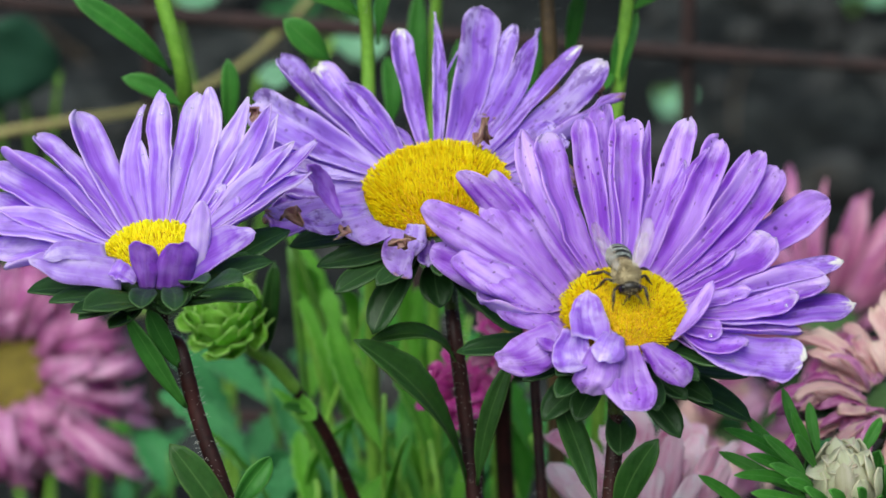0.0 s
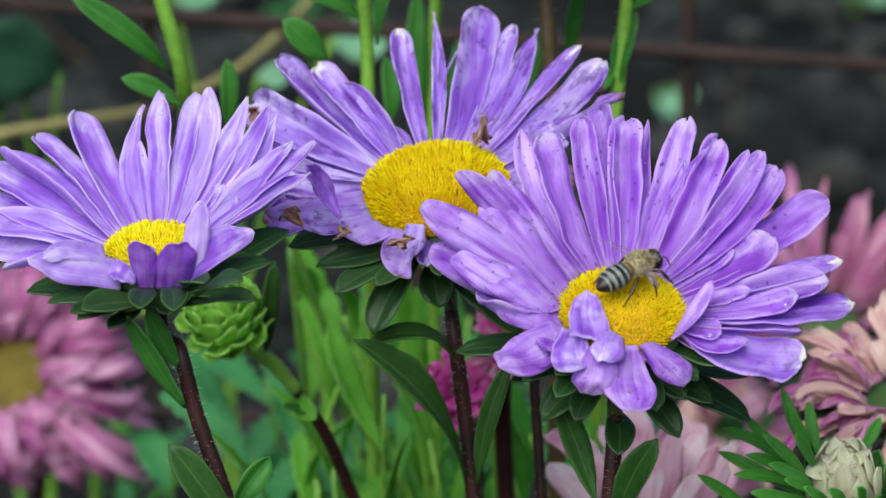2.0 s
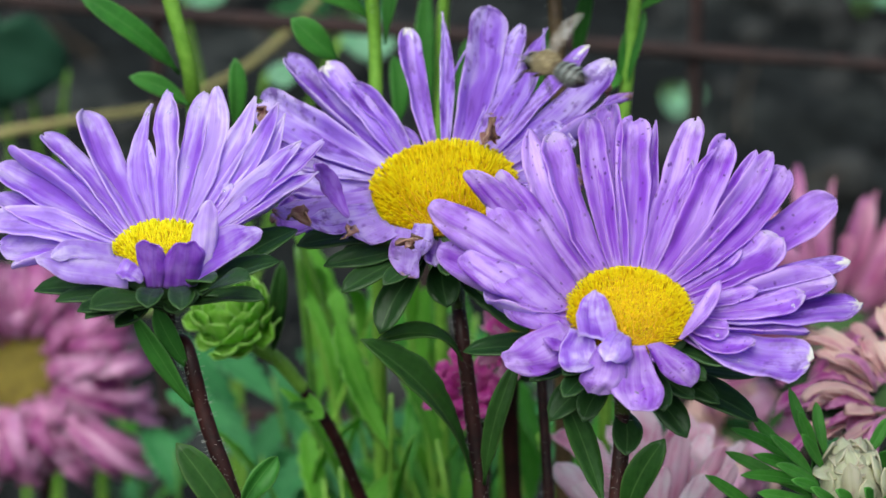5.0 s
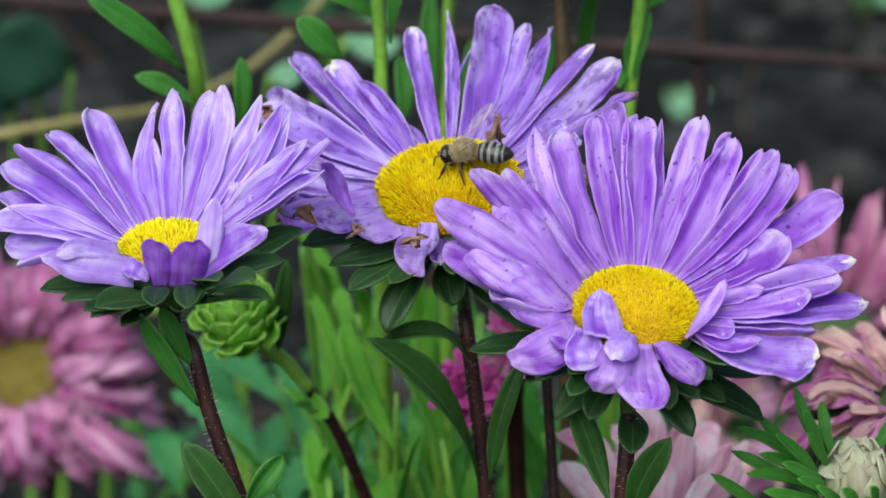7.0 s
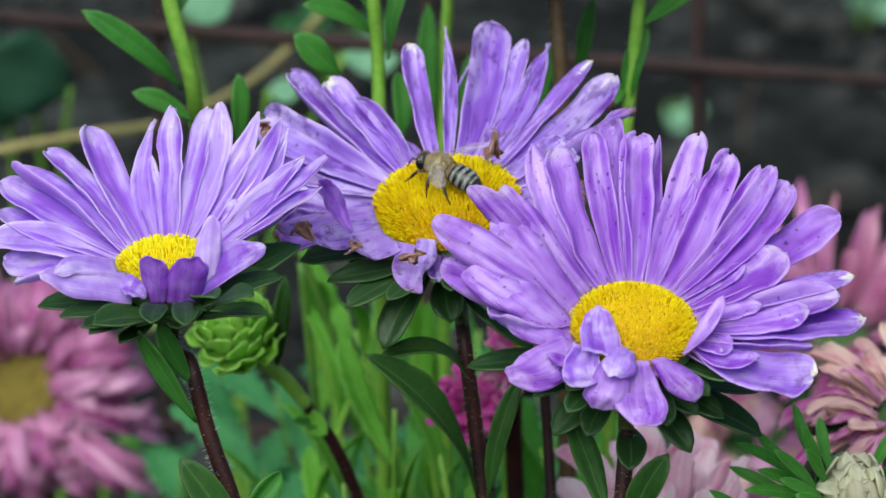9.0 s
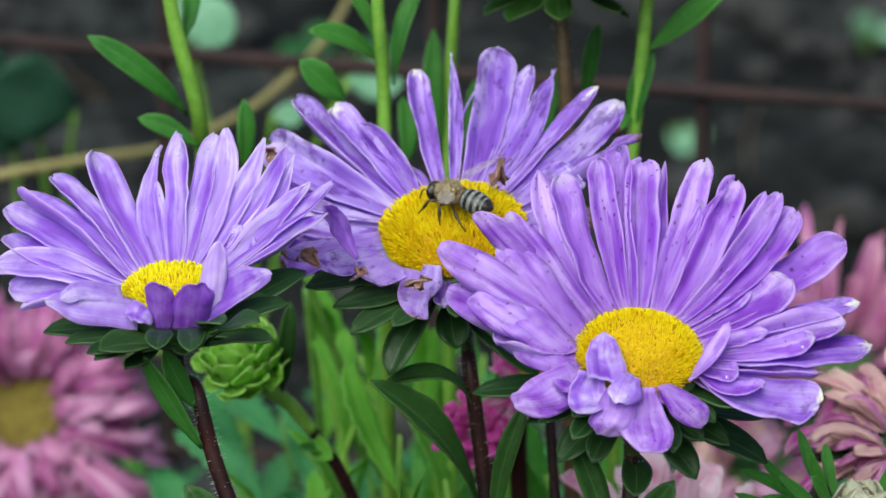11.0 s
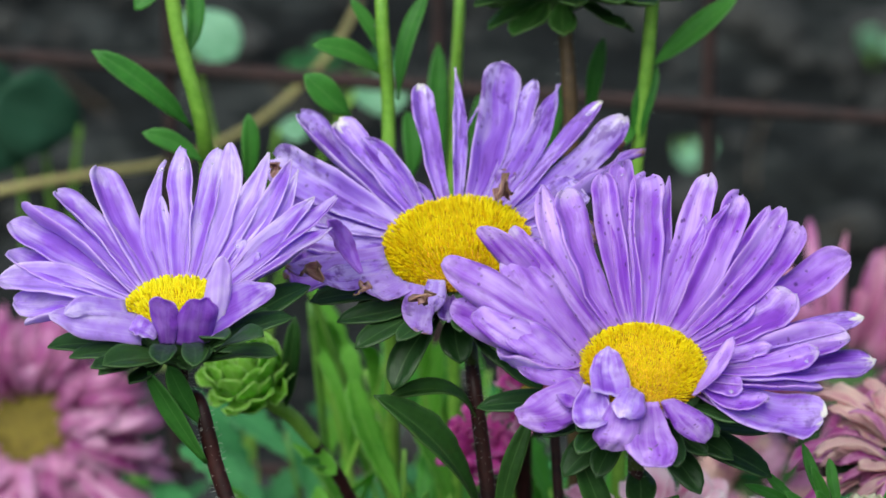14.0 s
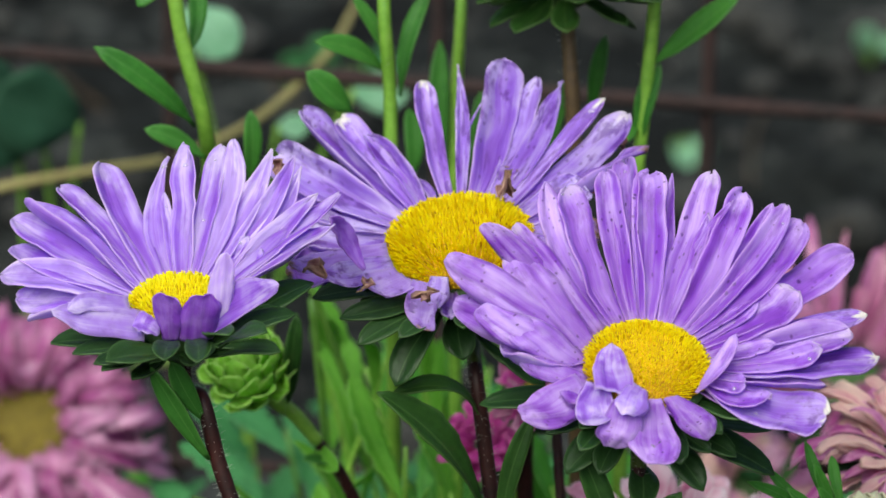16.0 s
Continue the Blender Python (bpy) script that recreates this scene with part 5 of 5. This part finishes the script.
# place along and down the bed in steps of 0.138 mm, distance, and kind: bright, fresh or bluish
SHOOTS = ((525, 500, .74, 0), (575, 530, .76, 0), (610, 560, .73, 1), (655, 520, .70, 0), (700, 500, .71, 0), (735, 520, .75, 1), (680, 700, .67, 0), (720, 660, .72, 1), (530, 540, .79, 0), (590, 830, .68, 0), (705, 800, .68, 1), (560, 850, .71, 0), (760, 780, .70, 0), (900, 820, .71, 1))
BLUE_SHOOTS = ((420, 730, .79, 2), (470, 670, .77, 2), (520, 720, .80, 2), (450, 810, .75, 2), (545, 790, .77, 2), (240, 770, .90, 2), (300, 800, .84, 2), (200, 740, .93, 1))
EAST_SHOOTS = ((780, 600, .73, 1), (870, 630, .71, 1), (900, 690, .73, 2), (860, 760, .74, 2), (940, 770, .70, 1), (1010, 750, .72, 2), (1070, 690, .72, 2), (830, 560, .8, 1), (1190, 720, .8, 2), (1290, 770, .84, 2), (1400, 650, .92, 2))
FAR_SHOOTS = ((610, 680, .98, 2), (680, 740, .96, 1), (780, 700, .98, 2), (830, 800, .95, 2), (930, 650, .97, 2), (1040, 720, .96, 2))
for x, y, d, k in SHOOTS + BLUE_SHOOTS + EAST_SHOOTS + FAR_SHOOTS:
    d += (0.02, 0.03, 0.04)[k]
    top = (P_FENCE(x, y) - P_FENCE(784, 441)) * d / 0.95 + Vector((0.0000, 0.0000, 0.6200)).lerp(Vector((0.0000, 0.9397, 0.2780)), d)
    foot = Vector((top.x + _r.uniform(-0.02, 0.02), top.y + _r.uniform(0.0, 0.02), max(0.1, top.z - 0.12)))
    leafy_shoot(("bright green upright shoot with broad leaves", "fresh green leafy shoot among the stems", "bluish green shoot with toothed leaves in the shade")[k], foot, top,
                _r.randint(7, 10), 0.036, (0.0052, 0.0056, 0.0085)[k], (LEAF_BRIGHT, LEAF_FRESH, LEAF_BLUE)[k], STEM_GREEN if k < 2 else STEM_MID, _r.randrange(9999), (34, 40, 62)[k], (0.3, 0.34, 0.45)[k])


def broad_weed(label, places, foot, seed, material):
    """A low plant with broad, blunt leaves on long stalks."""
    rng = random.Random(seed)
    plant = thing("broadleaf_plant", ground_under(foot), label, "plant")
    for (at, size, face) in places:
        at = Vector(at)
        add_stem(plant, [ground_under(foot), Vector(foot).lerp(at, 0.5) + Vector((0, 0.01, 0.0)), at], 0.0012, 0.0007, STEM_GREEN, name="leaf_stalk", rng=rng, steps=5)
        d = Vector((rng.uniform(-0.6, 0.6), -0.3, rng.uniform(-0.5, 0.8))).normalized()
        add_leaf(plant, at, at + d * size, size * 0.75, material, face, 0.05, 0.15, rng=rng, stalk=0.1)
    return plant


broad_weed("broad dark bluish green leaf behind the bed", [((-0.1080, 0.9550, 0.3180), 0.040, (0.1, -1, 0.3)), ((-0.0990, 0.9570, 0.3200), 0.030, (0.3, -1, 0.2))], (-0.1073, 0.9555, 0.2629), 51, LEAF_DEEP)
broad_weed("small yellow-green leaf behind the bed", [((-0.1145, 0.9500, 0.3290), 0.0055, (0.1, -1, 0.3))], (-0.1150, 0.9520, 0.2629), 56, LEAF_FRESH)
broad_weed("pale green broad leaves near the fence", [((-0.0712, 0.9586, 0.3502), 0.018, (0.1, -1, 0.5)), ((-0.0282, 0.9581, 0.3286), 0.016, (0, -1, 0.5)), ((-0.0476, 0.9556, 0.3198), 0.009, (0, -1, 0.5))], (-0.0569, 0.9555, 0.2629), 52, LEAF_PALE)
broad_weed("small pale green weed on the bare soil", [((0.2216, 2.0616, 0.0160), 0.018, (0, -1, 0.8)), ((0.2315, 2.0615, 0.0180), 0.018, (0, -1, 0.8))], (0.2296, 2.0879, 0.0050), 53, LEAF_PALE)
broad_weed("pale green seedling on the bare soil", [((0.1088, 1.8857, 0.0160), 0.014, (0, -1, 0.9)), ((0.1165, 1.8852, 0.0180), 0.012, (0.2, -1, 0.8))], (0.1142, 1.9123, 0.0050), 54, LEAF_PALE)
broad_weed("low green weed on the bare soil", [((-0.0651, 1.9202, 0.0482), 0.02, (0, -1, 0.6)), ((-0.0472, 1.8991, 0.0485), 0.022, (0.2, -1, 0.5)), ((-0.0861, 1.8693, 0.0545), 0.02, (0.2, -1, 0.5))], (-0.0671, 1.9768, 0.0282), 55, LEAF_BLUE)


def dry_vine():
    plant = thing("dry_vine", ground_under((-0.1165, 0.9020, 0.3205)), "thin yellowish dry vine leaning on the fence", "vine")
    add_stem(plant, [ground_under((-0.1165, 0.9020, 0.3205)), Vector((-0.1138, 0.9020, 0.3205)), Vector((-0.0926, 0.9129, 0.3213)), Vector((-0.0732, 0.9331, 0.3184)), Vector((-0.0529, 0.9556, 0.3218)), Vector((-0.0362, 0.9803, 0.3312)), Vector((-0.0281, 1.0144, 0.3370))],
             0.0013, 0.001, STEM_DRY, rng=random.Random(9))


dry_vine()


def dry_twig(a, b, bow, seed):
    rng = random.Random(seed)
    a, b = ground_under(a), ground_under(b)
    twig = thing("dry_twig", a, "thin dry brown twig lying on the soil", "twig", "twigs on the soil")
    mid_point = a.lerp(b, 0.5) + Vector((bow, 0, 0.014))
    add_stem(twig, [a + Vector((0, 0, 0.012)), mid_point, b + Vector((0, 0, 0.02))], 0.0008, 0.0005, STEM_BROWN, name="twig", rng=rng)


for a, b, bow in (((0.1643, 1.9864, 0.0254), (0.1425, 1.8091, 0.0353), -0.004), ((0.1956, 1.7891, 0.0389), (0.1612, 1.7370, 0.0418), 0.0), ((-0.1050, 2.0173, 0.0225), (-0.0767, 1.9123, 0.0264), 0.005), ((-0.1889, 1.9652, 0.0255), (-0.2210, 2.0173, 0.0225), 0.0)):
    dry_twig(a, b, bow, int(abs(bow) * 1000) + int(a[0] * 500) % 97)


# ---------------------------------------------------------------- the honey bee
def build_bee():
    """Head towards +y, feet at z = 0; lengths in metres."""
    rng = random.Random(8)
    mm = 0.00097
    bee = thing("honey_bee", (0, 0, 0), "small brown fuzzy honey bee with dark and pale banded abdomen", "bee")

    def fuzz(count, centre, radii, ln, mat, parent, low=-0.4):
        lumps = []
        while len(lumps) < count:
            d = Vector((rng.gauss(0, 1), rng.gauss(0, 1), rng.gauss(0, 1))).normalized()
            if d.z < low:
                continue
            p = Vector((d.x * radii[0], d.y * radii[1], d.z * radii[2]))
            q = p + (d + Vector((rng.uniform(-1, 1), rng.uniform(-1, 1), rng.uniform(-1, 1))) * 0.4) * ln * rng.uniform(0.6, 1.2)
            lumps.append(tube([p * 0.96, q], [0.00006, 0.000015], 3, False))
        tagged(part("fuzz", mesh_of("fuzz", *joined(lumps), mat), parent, label="short tawny hairs"), kind="stuff")

    thorax = part("thorax", mesh_of("thorax", *ball(1.9 * mm, 2.1 * mm, 1.75 * mm, 12, 18), BEE_FUZZ), bee, pose(0, 1.2 * mm, 3.4 * mm))
    fuzz(1500, None, (1.9 * mm, 2.1 * mm, 1.75 * mm), 0.42 * mm, BEE_FUZZ, thorax)
    head = part("head", mesh_of("head", *ball(1.65 * mm, 1.0 * mm, 1.5 * mm, 12, 18), BEE_DARK), bee, pose(0, 4.0 * mm, 2.9 * mm, -25))
    fuzz(160, None, (1.5 * mm, 0.95 * mm, 1.4 * mm), 0.3 * mm, BEE_FUZZ, head, 0.2)
    for sx in (-1, 1):
        part("eye", mesh_of("eye", *ball(0.5 * mm, 0.65 * mm, 1.05 * mm), BEE_EYE), head, pose(sx * 1.3 * mm, 0.15 * mm, 0.1 * mm, 0, sx * -12))
        pts = [Vector((sx * 0.3, 0.9, 0.1)) * mm, Vector((sx * 0.7, 1.7, 0.7)) * mm, Vector((sx * 1.5, 2.7, -0.3)) * mm]
        part("antenna", mesh_of("antenna", *tube(spline(pts, 4), [0.00011] * 9, 6), BEE_DARK), head)
    part("tongue", mesh_of("tongue", *tube([Vector((0, 0.7, -1.1)) * mm, Vector((0, 0.9, -2.3)) * mm], [0.00018, 0.00008], 6), BEE_LEG), head)

    # abdomen: overlapping rings along -y, dark with a pale hair band at each edge
    def girth(s):
        return 2.0 * mm * (math.sin(math.pi * min(1, 0.12 + 0.88 * s) ** 1.1)) ** 0.66 if s < 1 else 0.05 * mm

    prof = [(max(0.00008, girth(i / 30)), 6.8 * mm * (1 - i / 30)) for i in range(31)]
    v, f = lathe(prof, 22)
    v = [(x, y * 0.88, z - 6.8 * mm) for x, y, z in v]
    abdomen = part("abdomen", mesh_of("abdomen", v, f, BEE_DARK), bee, pose(0, -0.4 * mm, 3.35 * mm, -84))
    for s0, s1 in ((0.02, 0.17), (0.23, 0.31), (0.41, 0.5), (0.59, 0.67), (0.745, 0.785)):
        prof = []
        for i in range(6):
            s = s0 + (s1 - s0) * i / 5
            prof.append((girth(s) * 1.0 + 0.00006, -6.8 * mm * s))
        v, f = lathe(prof, 22)
        part("band", mesh_of("band", [(x, y * 0.88, z) for x, y, z in v], f, BEE_TAWNY if s0 < 0.1 else BEE_BAND), abdomen, label="tawny hair band" if s0 < 0.1 else "pale greyish hair band")

    # wings, hinged at the thorax
    wings = []
    for sx in (-1, 1):
        for kind, ln, wd in (("fore_wing", 8.2 * mm, 2.7 * mm), ("hind_wing", 5.7 * mm, 1.8 * mm)):
            rows = []
            for i in range(11):
                s = i / 10
                w = wd * (0.12 + 0.88 * math.sin(math.pi * min(1, 0.1 + 0.86 * s) ** 1.3) ** 0.7)
                rows.append([(sx * (j / 4 - 0.3) * w, -ln * s, 0.12 * mm * math.sin(6 * s + j)) for j in range(5)])
            v, f, uv = sheet(rows, 0.00003)
            w = part(kind, mesh_of(kind, v, f, BEE_WING, uv), bee, label="clear veined wing")
            wings.append((w, sx, kind))
    legs = []
    for sx in (-1, 1):
        for hip, knee, ankle, foot in (((1.2, 2.3, 2.3), (2.6, 3.6, 2.6), (3.1, 4.7, 0.9), (3.4, 5.4, 0.1)), ((1.3, 1.2, 2.2), (3.0, 1.2, 2.7), (4.0, 0.8, 1.0), (4.6, 0.4, 0.1)),
                                       ((1.2, 0.2, 2.2), (2.7, -1.2, 2.7), (3.7, -2.9, 1.3), (4.1, -4.3, 0.1))):
            h = Vector((sx * hip[0], hip[1], hip[2])) * mm
            pts = [Vector((sx * q[0], q[1], q[2])) * mm - h for q in (hip, knee, ankle, foot)]
            leg = part("leg", mesh_of("leg", *tube([pts[0], pts[0].lerp(pts[1], 0.5), pts[1], pts[1].lerp(pts[2], 0.6), pts[2], pts[3]], [0.0002, 0.00026, 0.0002, 0.0003, 0.00015, 0.0001], 7), BEE_LEG), bee, Matrix.Translation(h))
            legs.append((leg, h, sx, hip[1]))
    return bee, wings, legs


bee, bee_wings, bee_legs = build_bee()


def motions():
    walk(bee, [
        (0, pose(0.0263, 0.5312, 0.4206, -16.0, 1.5, -169.7)),
        (0.3, pose(0.0275, 0.5318, 0.4207, -11.8, 12.0, -137.4)),
        (0.6, pose(0.0271, 0.5328, 0.4210, -10.6, 12.6, -135.4)),
        (1, pose(0.0264, 0.5324, 0.4210, -15.2, 13.6, -131.6)),
        (1.3, pose(0.0266, 0.5313, 0.4206, 0.0, 19.6, -91.4)),
        (1.6, pose(0.0269, 0.5312, 0.4205, -3.1, 19.5, -94.3)),
        (2, pose(0.0277, 0.5323, 0.4208, 12.0, 16.5, -49.0)),
        (2.3, pose(0.0293, 0.5328, 0.4209, 16.4, 14.2, -38.6)),
        (2.7, pose(0.0296, 0.5328, 0.4208, 16.9, 14.6, -40.1)),
        (3, pose(0.0291, 0.5349, 0.4214, 31.7, 6.5, -12.1)),
        (3.3, pose(0.0292, 0.5326, 0.4208, 29.1, -5.4, 21.5)),
        (3.6, pose(0.0297, 0.5330, 0.4209, 20.2, -7.5, 27.8)),
        (3.9, pose(0.0308, 0.5369, 0.4210, 30.1, -5.4, 21.3)),
        (4.2, pose(0.0315, 0.5421, 0.4209, 34.2, -0.4, 7.2)),
        (4.5, pose(0.0313, 0.5400, 0.4259, 28.0, 0.6, 6.5)),
        (4.9, pose(0.0210, 0.5504, 0.4454, 6.0, -10.4, 37.6)),
        (5.3, pose(0.0034, 0.5690, 0.4306, 2.0, -16.2, 52.0)),
        (5.7, pose(0.0024, 0.5714, 0.4251, 5.0, -17.4, 50.0)),
        (6.3, pose(0.0024, 0.5714, 0.4251, 6.0, -17.4, 48.7)),
        (6.8, pose(0.0034, 0.5711, 0.4251, -14.4, -18.1, 60.7)),
        (7.1, pose(0.0026, 0.5714, 0.4251, -3.9, -17.9, 75.7)),
        (7.5, pose(0.0006, 0.5711, 0.4249, -4.7, -18.0, 73.5)),
        (8, pose(0.0003, 0.5721, 0.4251, 5.5, -18.1, 60.6)),
        (8.3, pose(-0.0009, 0.5706, 0.4245, 10.6, -18.1, 72.2)),
        (8.6, pose(-0.0003, 0.5712, 0.4248, 9.6, -18.1, 60.5)),
        (8.9, pose(-0.0012, 0.5727, 0.4251, 13.5, -17.8, 54.4)),
        (9.2, pose(-0.0014, 0.5710, 0.4246, 15.8, -17.6, 51.7)),
        (11.3, pose(-0.0001, 0.5722, 0.4251, 4.5, -17.8, 54.3)),
        (11.5, pose(-0.0012, 0.5731, 0.4252, 18.5, -18.1, 60.9)),
        (11.8, pose(-0.0001, 0.5715, 0.4249, -3.1, -18.0, 73.9)),
        (12, pose(-0.0006, 0.5728, 0.4252, 5.8, -18.1, 69.9)),
        (12.2, pose(-0.0023, 0.5756, 0.4257, 16.7, -18.1, 59.7)),
        (12.3, pose(-0.0026, 0.5760, 0.4257, 23.8, -16.5, 40.5)),
        (12.4, pose(-0.0021, 0.5787, 0.4262, 34.5, -11.8, 15.6)),
        (12.5, pose(-0.0035, 0.5750, 0.4312, 50.0, 2.6, -8.7)),
        (12.6, pose(0.0040, 0.5800, 0.4382, 45.0, 9.4, -33.7)),
        (12.7, pose(0.0078, 0.5880, 0.4490, 48.0, 4.3, -15.2)),
        (12.8, pose(0.0125, 0.5980, 0.4680, 40.0, 4.5, -16.0)),
        (13.2, pose(0.1000, 0.7200, 0.6200, 18.7, 7.0, -24.2)),
        (14.5, pose(0.6000, 1.6000, 1.1000, 18.7, 7.0, -24.2)),
        (16, pose(1.4000, 3.2000, 1.5000, 18.7, 7.0, -24.2)),
    ])
    # wings: half open while it feeds, raised at the first moment, beating on the wing
    mm = 0.00097
    for wing, sx, kind in bee_wings:
        y0, z0, more = (1.6, 4.6, 0) if kind == "fore_wing" else (0.7, 4.4, 8)
        # seconds, opening, lift and pitch in degrees
        spread = [(0.0, 30, 50, 0), (0.6, 30, 44, 0), (1.0, 32, 40, 10), (1.6, 48, 22, 40), (2.3, 62, 12, 50), (3.0, 70, 8, 50), (3.6, 66, 12, 45), (4.2, 62, 4, 45), (4.5, 65, 20, 20), (4.6, 80, 40, 0), (4.7, 80, -10, 0), (4.8, 80, 40, 0), (4.9, 80, -10, 0),
                  (5.0, 80, 40, 0), (5.1, 80, -10, 0), (5.2, 80, 40, 0), (5.3, 80, -10, 0), (5.5, 50, 20, 0), (6.3, 42, 30, 15), (6.8, 36, 46, 0), (7.5, 34, 40, 0), (8.0, 42, 20, 20), (9.2, 44, 14, 25), (11.3, 42, 30, 10), (11.8, 36, 48, 0), (12.0, 38, 44, 0),
                  (12.2, 56, 20, 30), (12.4, 70, 10, 35), (12.5, 80, 45, 0), (12.6, 82, -15, 0), (12.7, 80, 45, 0), (12.8, 80, -10, 0), (16.0, 80, 30, 0)]
        walk(wing, [(t, pose(sx * 0.9 * mm, y0 * mm, z0 * mm) @ pose(0, 0, 0, 0, 0, sx * (a + more)) @ pose(0, 0, 0, -up * 0.8, 0, 0) @ pose(0, 0, 0, 0, sx * pitch, 0)) for t, a, up, pitch in spread])
    # legs: an alternating step
    for leg, hip, sx, y in bee_legs:
        flip = sx * (1 if abs(y - 1.2) < 0.1 else -1)
        rows, t, n = [], 0.0, 0
        while t < 16.0:
            rows.append((t, Matrix.Translation(hip) @ pose(0, 0, 0, 0, 0, flip * (9 if n % 2 else -9))))
            t, n = t + 0.4, n + 1
        rows.append((16.0, Matrix.Translation(hip)))
        walk(leg, rows)


motions()
